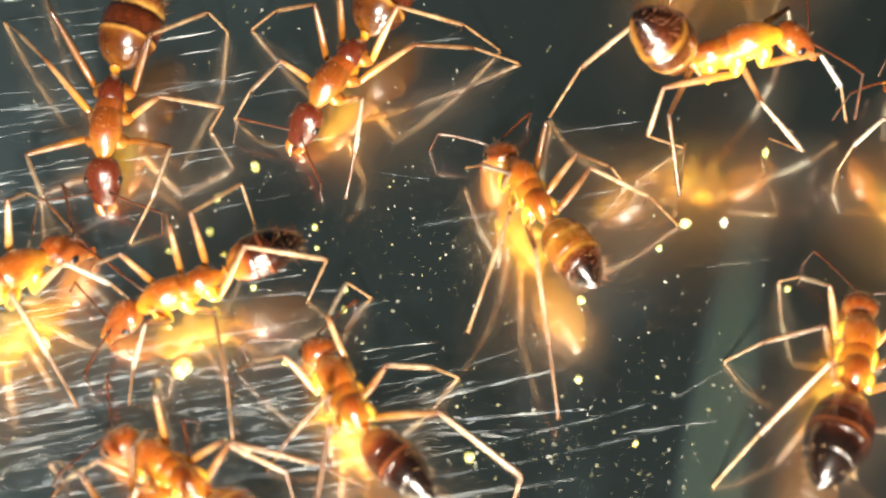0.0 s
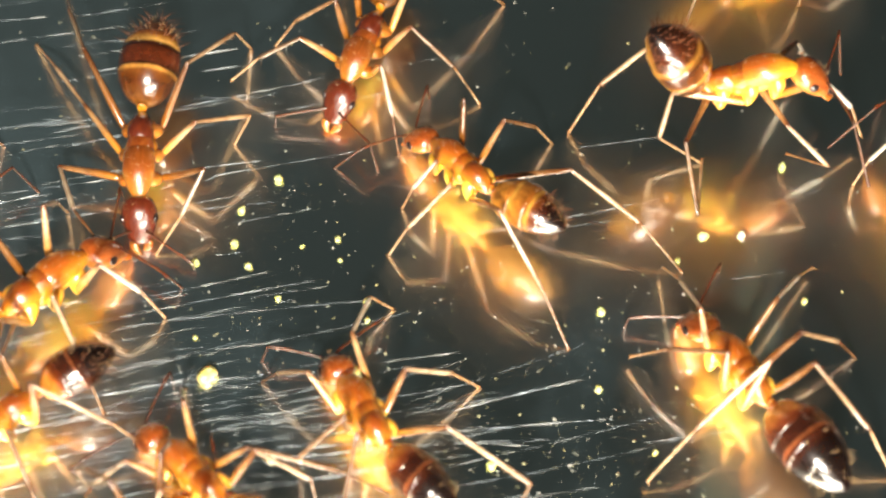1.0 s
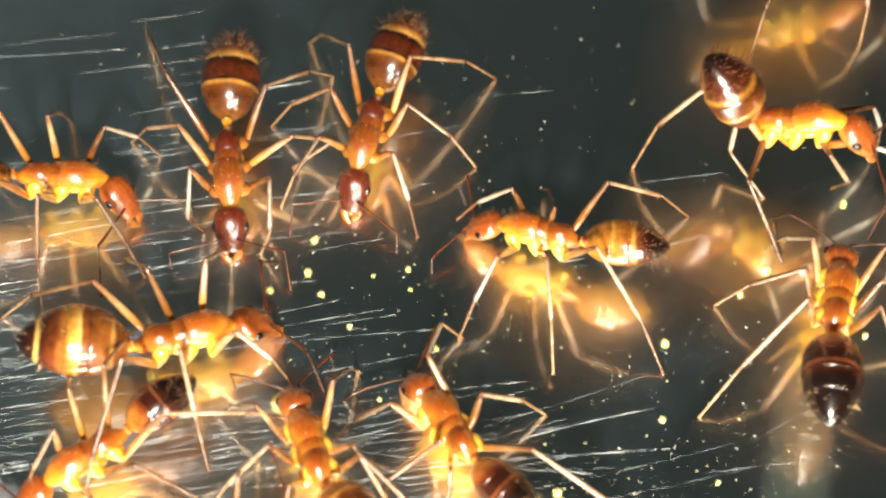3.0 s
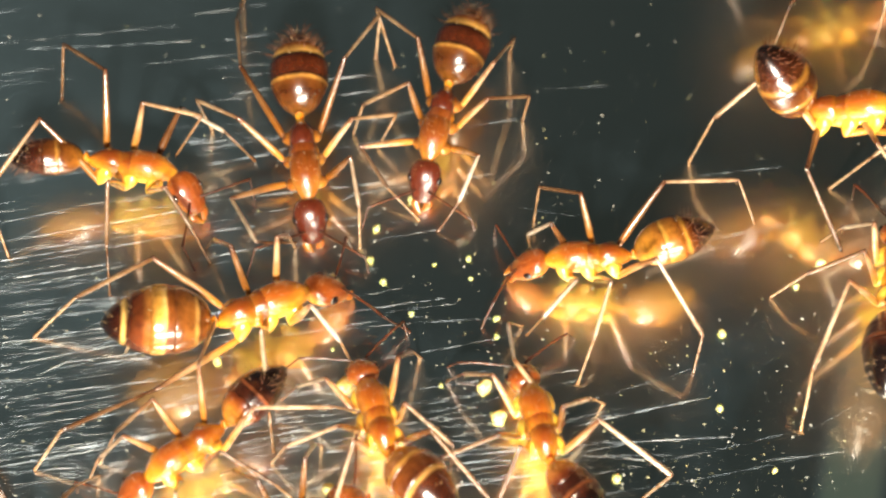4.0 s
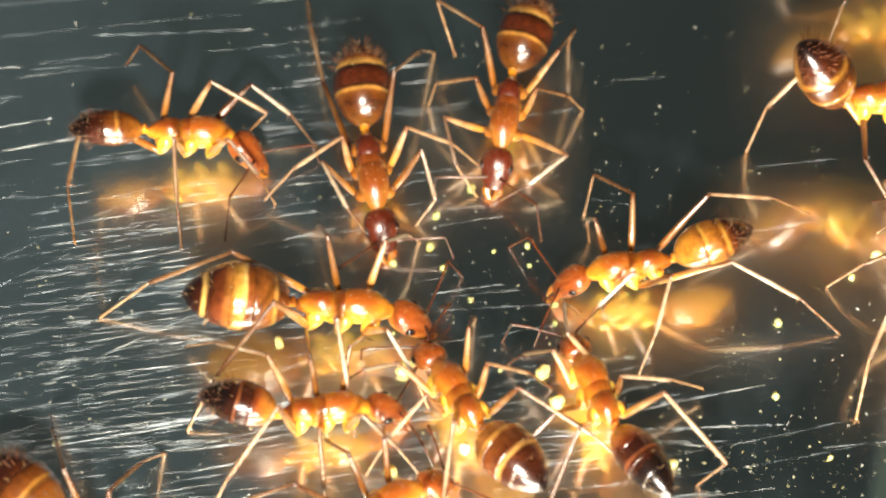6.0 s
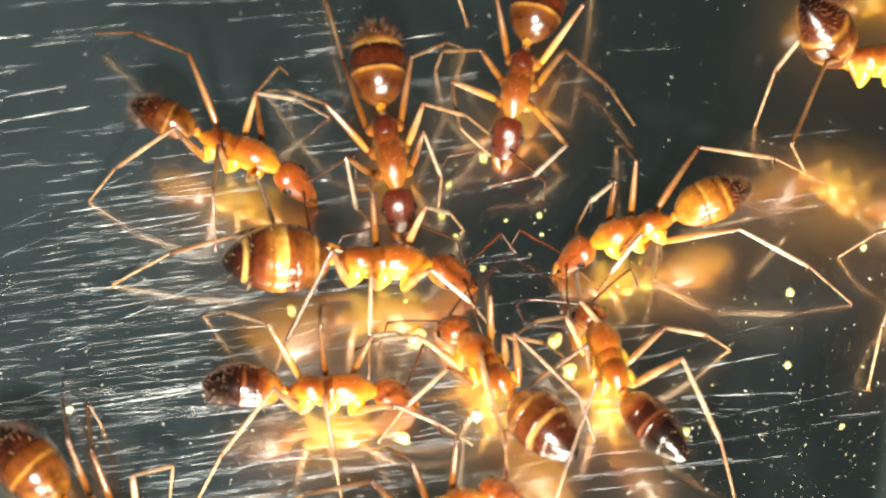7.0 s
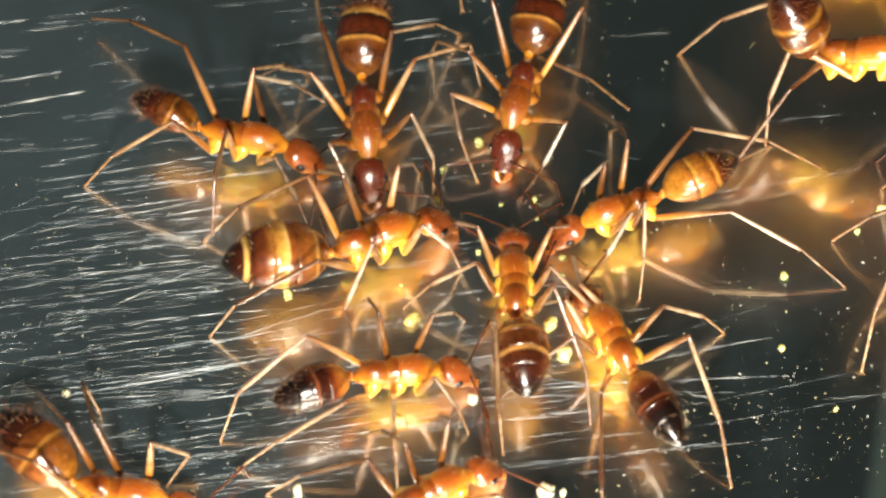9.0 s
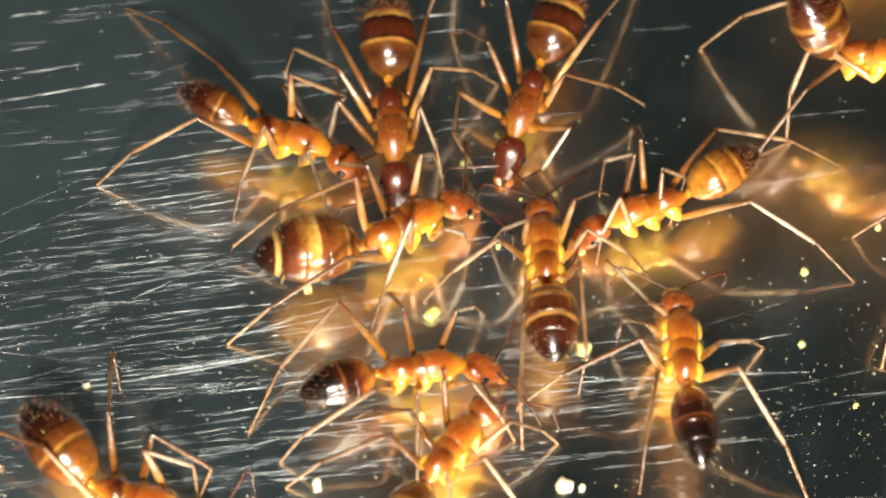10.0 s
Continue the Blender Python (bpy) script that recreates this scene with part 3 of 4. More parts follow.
def ant(label, size, lift, gaster, head, rows, bristly=True, slim=1.0, plump=1.0, nod=-38, turn=((0, 0), (10, 0)), tilt=-7, raised=5, seed=1, feet=None):
    """An ant of that size whose waist rides lift mm over the plate. rows: seconds, x, y of the waist, heading, bend of the hind body."""
    root = tagged(new("ant"), label, "ant", "ants on the plate")
    root.scale = (size,) * 3
    up = lift / size
    made = {"root": root, "size": size, "up": up, "rows": rows, "nod": nod, "turn": turn, "tilt": tilt, "raised": raised, "seed": seed, "feet": feet or {}}

    def put(name, key, skin, m, parent=root, label=""):
        ob = part(name, skin_mesh(key, skin), None, parent, label)
        ob.matrix_basis = m
        return ob

    body = pose(0, 0, up * MM, 0, -tilt, 0)
    made["body"] = body
    dark = head == "dark_head"
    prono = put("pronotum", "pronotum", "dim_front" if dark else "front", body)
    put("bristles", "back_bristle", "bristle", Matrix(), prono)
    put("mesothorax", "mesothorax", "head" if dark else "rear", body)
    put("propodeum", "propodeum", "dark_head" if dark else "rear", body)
    put("petiole", "petiole", "front", body)
    put("thorax_underside", "under", "under", body)
    for side in (1, -1):
        put("pleuron", "pleuron", "front", body @ pose(1.62 * MM, side * 0.46 * MM, -0.14 * MM, side * 8, 0, 0))
        put("pleuron", "pleuron", "rear", body @ pose(0.85 * MM, side * 0.41 * MM, -0.16 * MM, side * 8, 0, 0))
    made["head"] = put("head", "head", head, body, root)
    put("bristles", "head_bristle", "bristle", Matrix(), made["head"])
    for side in (1, -1):
        put("eye", "eye", "eye", pose(0.80 * MM, side * 0.595 * MM, 0.12 * MM, side * -75, 0, side * -4), made["head"])
        put("mandible", "mandible", "head", pose(1.58 * MM, side * 0.20 * MM, -0.16 * MM, 0 if side > 0 else 180, 8, 0), made["head"])
    made["gaster"] = put("gaster", "gaster", gaster, body)
    for k in range(4):
        put("tergite", "tergite_%d" % k, gaster, Matrix(), made["gaster"])
    put("bristles", "gaster_bristle", "dark_bristle" if gaster == "curled" else "bristle", Matrix(), made["gaster"])
    made["gaster"].scale = (plump, slim, slim)
    if bristly:
        put("tail_bristles", "gaster_tail", "dark_bristle", Matrix(), made["gaster"])
    for side in (1, -1):
        for name in LEGS:
            x, y, z = LEGS[name][0]
            put("coxa", "coxa", "dim_front" if dark else "under", body @ bone(Vector((x + 0.26, side * (y - 0.30), z + 0.46)), Vector((x, side * y, z)), Vector((0, 0, 1))))
            for seg, skin in (("femur", "thigh"), ("tibia", "pale_leg" if name == "front" else "leg"), ("tarsus", "foot")):
                made[name, side, seg] = put(seg, name + "_" + seg, skin, body)
        made["scape", side] = put("scape", "scape", "feeler", Matrix(), made["head"])
        made["funiculus", side] = put("funiculus", "funiculus", "feeler", Matrix(), made["head"])
    ANTS.append(made)
    return made


ant("reddish brown ant with a banded brown abdomen, head lowered", 1.04, 2.1, "ringed", "dark_head", [
    (0, -3.62, 8.27, -96.6, -13.7), (0.5, -3.66, 7.65, -96.6, -8.9), (1, -3.57, 7.17, -91.4, -7.5), (1.5, -3.29, 7.39, -90.9, -7.1),
    (2.2, -3.14, 8.51, -89.0, -7.5), (3.3, -3.37, 7.69, -86.4, -6.7), (3.5, -3.22, 7.32, -86.1, -4.7), (4, -2.98, 7.80, -83.8, -4.6),
    (4.5, -2.86, 7.78, -80.8, -6.8), (5.2, -2.96, 7.26, -82.2, -6.4), (6.3, -2.78, 6.35, -80.2, -4.9), (6.5, -2.65, 6.02, -81.9, -4.8),
    (7, -2.68, 6.09, -79.1, -6.4), (8, -2.84, 5.78, -82.3, -6.8), (8.5, -3.46, 6.60, -81.9, -9.5), (9, -3.30, 6.83, -84.3, -8.9),
    (9.5, -3.10, 6.79, -85.7, -5.1), (10, -3.03, 6.39, -84.7, -3.5)], seed=1, slim=1.14, plump=0.93, feet={
    ("hind", 1): [(0, 0.38, 11.36, 10, 35), (1.5, 0.72, 11.64, 10, 16), (3.5, -0.03, 12.01, 5, 75), (4, -0.01, 12.16, 5, 75), (4.25, -0.09, 11.97, 10, 35), (5.5, None, None, 0, 16), (9.5, -0.38, 12.82, 0, 75)],
    ("hind", -1): [(0, -7.21, 14.37, -10, 16), (1.5, -7.2, 14.54, -15, 16), (3.5, -5.79, 15.61, -30, 16), (7, -5.8, 15.12, -15, 16), (9.5, -6.3, 13.73, -20, 16)],
    ("middle", 1): [(0, -0.25, 6.73, 15, 75), (1.5, -0.86, 7.1, 15, 95), (3.25, None, None, 0, 16), (4, 0.07, 7.6, 10, 75), (4.25, 1.37, 8.22, 5, 16), (5.5, None, None, 0, 16), (8.5, 1.56, 7.82, -25, 75), (9.5, 1.41, 7.61, -5, 16)],
    ("middle", -1): [(0, -8.46, 12.17, -10, 16), (1.5, -7.41, 8.56, -5, 16), (3.5, -6.77, 8.62, -10, 75), (4.25, -6.46, 8.87, -10, 35), (6, None, None, 0, 16), (7, -7.67, 8.37, -5, 16), (9.5, -7.47, 8.14, 5, 55)],
    ("front", 1): [(0, -3.16, 1.89, -50, 16), (1.25, -1.24, 1.11, -40, 16), (1.5, -2.06, 3.11, -20, 55), (3.25, None, None, 0, 16), (3.5, -0.79, 2.11, -15, 16), (4, -0.61, 2.81, -20, 16), (4.25, -0.78, 3.25, -35, 55), (6.25, -0.32, 0.37, -20, 16), (7, -0.38, 2.55, -15, 35), (9.5, -0.78, 2.6, -10, 16)],
    ("front", -1): [(0, -4.99, 1.59, 85, 16, 1.6), (1.5, -4.33, 4.21, 10, 55), (3.5, -3.66, 2.11, 45, 35), (4, -3.13, 3.11, 75, 75), (4.25, -2.47, 2.03, 30, 35, 0.8), (6.5, -3.01, 1.91, 25, 55), (9.25, -3.3, 3.35, 80, 16), (9.5, -3.89, 3.66, 45, 75)]})
ant("dark reddish ant with a banded abdomen, reaching towards the group", 1, 2.1, "ringed", "dark_head", [
    (0, 5.84, 9.45, -126.3, 8.4), (0.2, 5.69, 9.31, -133.0, 10.9), (0.5, 6.09, 10.17, -114.4, 9.4), (1, 5.65, 11.62, -114.8, 10.0),
    (1.5, 4.85, 11.58, -127.7, 8.0), (2, 2.74, 8.75, -108.5, -1.4), (2.2, 2.71, 8.87, -105.2, -6.7), (3.5, 2.76, 9.48, -107.0, -5.3),
    (4, 3.02, 9.29, -105.3, -4.1), (4.5, 3.05, 9.70, -101.0, -5.5), (5.2, 2.95, 9.37, -102.3, -8.2), (6.5, 3.29, 9.38, -98.5, -7.6),
    (7.5, 3.17, 9.11, -106.3, -1.0), (8, 3.28, 8.47, -109.6, -0.5), (8.5, 3.30, 8.08, -104.8, -0.7), (9, 3.50, 7.93, -104.6, 0.8),
    (9.5, 3.31, 7.28, -107.9, 1.0), (10, 3.12, 7.24, -108.9, -2.5)], seed=2, slim=1.14, plump=0.93, feet={
    ("middle", 1): [(0, 11.87, 9.34, -25, 16), (0.25, None, None, 0, 16), (1.5, 6.28, 8.67, 25, 16), (2.5, None, None, 0, 16), (3.5, 6.06, 8.85, 20, 75), (4, 6.1, 8.92, 15, 55), (4.25, 6.16, 8.9, 15, 16), (7, 7.61, 6.12, -100, 16, 0.8), (9.5, 7.39, 6.09, 5, 16, 0.8)],
    ("middle", -1): [(0, 1.37, 11.43, 15, 16), (0.25, None, None, 0, 16), (1.5, -0.86, 6.97, -25, 55), (2.25, None, None, 0, 16), (3.5, -0.73, 9.1, 0, 35), (4, -0.93, 8.3, 0, 35), (4.25, -0.31, 9.17, -10, 35), (7, -0.54, 9.43, -15, 35), (9.5, -0.49, 10.24, -5, 16)],
    ("front", -1): [(1.5, 0.15, 3.53, 80, 55), (2.25, None, None, 0, 16), (3.5, 0.73, 4.79, 55, 35), (4, 1.75, 4.08, 80, 16), (4.25, 1.29, 3.23, 85, 16), (5, 1.68, 4.6, 45, 35), (6.5, 1.4, 4.32, 30, 35), (7, 1.73, 4.6, 55, 55, 0.8), (8.5, 1.4, 3.08, 50, 16), (9.5, 0.46, 2.94, 95, 35, 0.8)],
    ("front", 1): [(0, 4.88, 2.99, -20, 16, 0.8), (0.25, None, None, 0, 16), (1.5, 1.78, 2.84, -90, 16), (2.25, None, None, 0, 16), (3.5, 1.45, 4.51, -80, 75), (4, 2.49, 3.54, -35, 35), (4.25, 2.2, 4.16, -75, 16), (6.5, 1.97, 4.18, -80, 16), (7, 1.64, 3.13, -90, 35, 0.8), (8, 1.84, 3.54, -70, 16), (8.5, 2.54, 2.81, -45, 16), (9, 3.08, 2.22, -40, 16), (9.5, 2.41, 2.94, -40, 55)],
    ("hind", 1): [(3.5, 5.7, 12.42, 20, 35), (7, 6.33, 14.16, 20, 16), (9.5, 7.72, 13.47, 15, 16)],
    ("hind", -1): [(3.5, 0.83, 11.18, 0, 95, 0.8)]})
ant("amber ant standing high on long pale legs, bristly abdomen", 0.95, 2.2, "honey", "head", [
    (0, 12.21, 0.88, 112.7, 1.6), (0.2, 11.21, 1.80, 120.7, 3.9), (0.5, 10.40, 2.50, 132.6, 4.2), (1, 9.47, 2.90, 129.3, 11.0),
    (1.5, 9.01, 3.82, 127.5, 13.0), (2.2, 9.85, 3.48, 112.1, 15.9), (3.3, 10.29, 1.59, 174.2, 9.3), (4, 9.86, 1.10, 178.2, 17.4),
    (4.5, 10.04, 0.60, 180.6, 21.2), (5, 9.28, 0.67, 192.3, 16.8), (5.2, 9.44, 0.45, 186.1, 12.9), (6.3, 8.98, 0.48, 188.2, 11.5),
    (6.5, 8.93, 0.82, 193.5, 6.6), (7.5, 8.51, 0.85, 197.6, 5.8), (8.5, 8.58, 1.23, 205.4, 3.7), (9, 8.49, 1.20, 197.8, 6.3),
    (9.5, 8.50, 1.22, 203.5, 8.8), (10, 8.67, 0.99, 198.1, 13.4)], seed=3, plump=0.86, slim=0.96, feet={
    ("hind", 1): [(0, 11.99, -6.16, 5, 16, 0.8), (0.5, 11.99, -2.74, 5, 16), (1.5, 11.69, -2.06, 15, 55), (2.25, None, None, 0, 16), (3, None, None, 0, 16), (3.5, 12.07, -2.91, -5, 55), (4.25, 15.68, -1.76, -5, 16), (9.5, 15.23, -1.7, -5, 16)],
    ("hind", -1): [(0, 17.29, 1.69, 0, 16), (0.5, 16.58, 0.26, -20, 16), (1.5, 14.06, 0.96, 0, 16, 1.6), (2.25, None, None, 0, 16), (3, None, None, 0, 16), (3.5, 14.98, 3.62, -10, 75), (4, 15.16, 3.72, -25, 55), (4.25, 15.16, 3.71, -15, 16), (7, 15.12, 3.29, -40, 16, 0.8), (9.5, 15.21, 3.7, -45, 16)],
    ("middle", 1): [(0, 9.01, -3.1, -5, 16, 1.6), (0.25, None, None, 0, 16), (1, 5.57, 1.5, -20, 35), (1.5, 5.4, 1.02, -5, 16, 0.8), (2.25, None, None, 0, 16), (3, None, None, 0, 16), (3.5, 6.11, -0.03, -35, 16), (4, 7.65, -3.3, -15, 16), (4.25, 7.75, -3.57, -25, 16), (7, 7.71, -1.99, -95, 16, 2.4), (8.5, 7.61, -2.34, -5, 16), (9.5, 8.2, 0.81, -20, 75)],
    ("front", 1): [(0, 9.44, 4.14, -10, 16, 0.8), (0.5, 6.17, 3.54, -20, 16), (1.5, 4.58, 5.35, -5, 35, 0.8), (2.25, None, None, 0, 16), (3, None, None, 0, 16), (3.5, 5.76, -1.58, -20, 55, 0.8), (9.5, 5.22, -1.01, 20, 16)],
    ("middle", -1): [(3.5, 7.45, 6.44, 20, 16), (4, 6.34, 4, 10, 55), (4.25, 6, 3.67, 25, 75), (6.5, 6.9, 5.54, 5, 16), (9.5, 6.89, 5.44, -5, 16)],
    ("front", -1): [(3.5, 6.16, 2.41, -10, 35), (7, 5.1, 1.63, 25, 16), (9.5, 5.45, 2.1, 30, 55)]})
ant("amber ant rearing on long legs, dark bristly abdomen curled up", 1.06, 4.0, "curled", "head", [
    (0, 17.46, 6.31, 2.0, -9.8), (0.5, 17.53, 6.38, 12.7, -9.8), (1, 17.30, 6.01, -6.4, -9.3), (1.5, 16.93, 6.05, -8.5, -9.3),
    (2, 17.05, 5.96, -8.6, -9.4), (2.2, 17.12, 5.93, -13.7, -8.5), (3.3, 16.77, 6.21, -21.4, -7.9), (3.5, 16.87, 6.35, -19.3, -8.5),
    (4, 16.65, 6.36, -16.6, -9.2), (4.5, 16.53, 6.47, -17.6, -9.4), (5.2, 16.05, 6.25, -10.8, -10.4), (6.3, 15.93, 6.59, -10.2, -10.5),
    (6.5, 16.10, 6.88, -12.5, -10.5), (7, 15.50, 6.87, -14.9, -10.4), (7.5, 14.78, 6.58, -11.9, -10.5), (8, 14.62, 6.40, -12.0, -10.5),
    (9, 14.62, 6.57, -21.0, -10.5), (10, 14.49, 6.36, -23.0, -10.3)], seed=4, plump=0.88, slim=1.06, tilt=27, nod=-40, raised=86, feet={
    ("hind", -1): [(0, 12.87, 6.74, 20, 16), (3, 12.83, 6.72, 10, 16), (6.5, 12.68, 6.57, 30, 16), (9, 10.03, 9.54, 25, 16)],
    ("middle", -1): [(0, 17.93, 5.12, 10, 55), (3.5, 18.4, 5.31, 30, 16), (7.5, 13.21, 4.85, 35, 16)],
    ("hind", 1): [(0, 18, 5.3, 20, 95), (3, 18.21, 3.97, 35, 95), (6.5, 13.96, 2.68, 20, 95, 2.4), (9, 13.4, 4.85, -5, 95)],
    ("middle", 1): [(0, 21.11, 4.94, 30, 95, 0.8), (3, 20.48, 5.06, 40, 35, 0.8)],
    ("front", -1): [(0, 24.18, 5.63, -25, 16, 0.8)]})
ant("large orange ant with a broad striped brown and yellow abdomen", 1.08, 2.4, "striped", "head", [
    (0, -8.74, -1.79, 39.3, 1.2), (1, -8.20, -1.54, 42.8, -4.7), (1.5, -7.70, -2.29, 41.8, -12.6), (2, -7.31, -1.93, 27.4, -20.7),
    (2.2, -6.84, -2.00, 24.5, -21.2), (3.3, -6.17, -1.98, 16.2, -17.0), (3.5, -5.87, -2.07, 23.6, -18.3), (4, -5.84, -1.65, 24.8, -20.4),
    (4.5, -4.91, -1.83, 19.0, -17.8), (5.2, -5.30, -1.70, 8.8, -7.0), (6.3, -5.31, -1.47, -4.6, 4.5), (6.5, -5.33, -1.26, -5.1, 10.8),
    (7, -4.33, -1.16, 1.2, 4.8), (7.5, -3.97, -1.40, 11.8, -7.0), (8, -4.10, -1.56, 23.8, -14.8), (8.5, -4.48, -1.56, 28.1, -14.9),
    (9.5, -3.86, -1.47, 25.9, -16.6), (10, -3.81, -1.49, 34.5, -22.2)], seed=5, bristly=False, plump=0.95, slim=1.22, feet={
    ("hind", 1): [(3.5, -13.13, -0.97, 20, 16), (4, -13.1, -0.94, 15, 16), (7.25, -9.47, 0.31, 10, 16), (9.5, -8.96, -0.67, 5, 16, 0.8)],
    ("hind", -1): [(3.5, -12.59, -6.54, -20, 75), (4.25, -11.68, -5.88, -20, 16), (5.5, None, None, 0, 16), (7.25, -8.93, -3.91, -15, 35), (9.5, -8.99, -4.54, -15, 16)],
    ("middle", -1): [(7.25, -3.57, -3.54, -5, 55), (9.5, -3.57, -4.64, -5, 16, 0.8)],
    ("front", -1): [(8, 0.7, -0.97, 5, 16), (9.5, 0.24, -0.07, 30, 16)]})
ant("small orange ant with a blackish bristly abdomen", 0.95, 2.1, "dark", "head", [
    (0, 0.56, -0.56, -161.0, 0.6), (0.2, 0.00, -1.21, -163.0, 7.4), (0.5, -2.12, -2.02, -154.1, 2.9), (0.7, -3.84, -3.22, -143.7, -1.5),
    (1, -6.71, -4.57, -150.3, -1.9), (1.5, -8.18, -5.16, -146.4, -3.1), (2.2, -8.21, -5.70, -186.7, -0.2), (3.5, -5.32, -4.90, -125.3, 7.9),
    (4, -5.34, -5.67, -145.8, 8.7), (4.5, -4.77, -5.10, -128.0, -2.5), (5, -5.05, -4.88, -84.4, -20.6), (5.2, -5.30, -5.16, -49.3, -26.7),
    (6.3, -5.74, -6.25, 25.5, -18.1), (6.5, -5.59, -5.74, 8.1, -5.3), (7, -5.87, -6.44, 3.4, -3.7), (7.5, -4.42, -7.85, 29.0, -6.8), (8, -4.80, -7.75, 24.0, -3.0),
    (8.5, -3.69, -6.69, 11.4, 12.2), (10, -3.11, -6.65, 10.1, 12.1)], seed=6, slim=0.88, plump=0.78, feet={
    ("hind", 1): [(0, 3.37, -0.8, -5, 75), (0.25, None, None, 0, 16), (7.25, -8.46, -8.6, 15, 16, 0.8), (8, -8.24, -8.26, 15, 35), (9.5, -7.92, -8.2, 85, 16)],
    ("hind", -1): [(0, 1.43, 2.53, -10, 55), (0.25, None, None, 0, 16), (8, -7.55, -9.37, -20, 16), (9.5, -6.7, -9.36, -15, 35)],
    ("middle", 1): [(0, 0.73, -6.41, -15, 16, 0.8), (0.25, None, None, 0, 16)],
    ("middle", -1): [(3.5, -10.12, -6.26, 15, 16), (4.75, None, None, 0, 16)]})
ant("orange ant with a ringed brown abdomen walking to the group", 0.98, 2, "warm", "head", [
    (0, -0.01, -8.85, 140.8, -9.4), (0.5, -0.17, -8.52, 137.3, -5.0), (1, -0.28, -8.83, 132.7, -0.5), (2, 0.10, -7.96, 125.6, -0.3),
    (2.2, 0.16, -7.59, 120.9, 7.9), (3.3, 0.69, -7.43, 103.8, 21.7), (3.5, 0.37, -7.23, 102.0, 28.0), (4.5, 0.87, -6.65, 109.8, 22.7),
    (5, 0.94, -6.73, 112.8, 18.9), (5.2, 0.83, -6.47, 116.9, 15.6), (6.5, 2.23, -6.69, 120.1, 9.0), (7, 2.39, -6.68, 123.2, 6.8),
    (7.5, 2.46, -6.15, 115.1, 11.1), (8, 2.51, -6.02, 101.5, 15.1), (8.5, 2.88, -5.01, 100.5, 9.1), (9, 2.75, -4.17, 91.3, 3.2),
    (9.5, 2.64, -3.80, 87.2, 1.4), (10, 3.20, -2.97, 92.6, -0.4)], seed=7, plump=0.86, bristly=False, slim=1.08, feet={
    ("middle", 1): [(3.5, -3.82, -6.38, -10, 55), (4, -3.81, -6.33, -15, 35), (4.25, -3.26, -6.3, -10, 55), (5.5, None, None, 0, 16)],
    ("middle", -1): [(0, 2.75, -8.43, -5, 55), (3.5, 2.79, -6.5, 5, 55), (4.25, None, None, 0, 16)],
    ("hind", 1): [(7, 2.19, -9.12, 5, 75, 0.8)],
    ("hind", -1): [(7, 5.49, -7.57, -5, 35), (9.5, 4.34, -6.58, -5, 55)],
    ("front", 1): [(9.5, 1.09, -0.06, -10, 16)]})
ant("orange ant with a narrow dark glossy abdomen, feeding", 0.98, 2, "dark", "head", [
    (0, 5.25, -6.85, 113.5, 15.2), (1, 5.23, -7.14, 116.5, 12.8), (1.5, 5.71, -7.48, 122.5, 7.3), (2, 5.85, -7.18, 125.0, 3.8),
    (2.2, 6.02, -6.80, 125.1, 4.4), (3.5, 5.79, -6.77, 112.5, 15.6), (4, 6.31, -7.30, 100.8, 21.2), (4.5, 6.29, -6.95, 105.2, 20.9),
    (5, 6.57, -6.94, 101.3, 19.9), (5.2, 6.68, -6.57, 105.2, 16.2), (6.3, 6.54, -6.58, 110.7, 11.6), (6.5, 6.78, -6.70, 112.7, 14.6),
    (7, 6.41, -6.59, 105.6, 20.2), (7.5, 6.37, -6.45, 108.7, 16.9), (8, 6.62, -6.08, 115.1, 7.4), (9, 6.98, -6.37, 112.6, 2.0),
    (9.5, 7.03, -6.24, 112.2, 3.0), (10, 8.13, -7.07, 89.5, 5.4)], seed=8, plump=0.88, slim=0.82, bristly=False, feet={
    ("hind", -1): [(0, 10.1, -9.25, -10, 75), (1, 9.64, -8.81, 0, 75), (1.5, 9.25, -7.68, 5, 95), (3.5, 9.64, -7.74, 0, 75), (4, 9.7, -7.98, -5, 75), (7, 10.5, -10.07, -15, 16), (9.5, 10.66, -10, -15, 16), (9.75, 12.53, -10.68, 0, 16)],
    ("middle", -1): [(0, 8.63, -4.12, 5, 16), (1, 8.62, -4.1, -5, 16), (1.5, 8.6, -4.06, 0, 16), (3.5, 8.56, -4.1, 5, 16), (4.25, 10.05, -4.42, 10, 16, 0.8), (6.5, 10.76, -3.73, 0, 16), (9.5, 11.44, -4.59, 0, 16), (9.75, 11.43, -4.54, 15, 16)],
    ("hind", 1): [(7.5, 5.86, -11.12, 10, 75), (9.5, 6.38, -10.5, 5, 16), (9.75, 2.04, -7.11, 5, 16)],
    ("middle", 1): [(0, 1.79, -7.35, -10, 16), (1, 2.11, -7.22, -10, 55), (1.5, 2.67, -6.86, -20, 55), (3.5, 3.1, -6.51, -15, 75), (4.25, 2.9, -7.54, -5, 75), (6.5, None, None, 0, 16), (9.5, 3.39, -7.33, 0, 16), (9.75, 6.36, -10.79, 5, 55, 0.8)],
    ("front", -1): [(0, 5.64, -0.79, -35, 55)],
    ("front", 1): [(9.75, 6.05, -3.68, -25, 35)]})
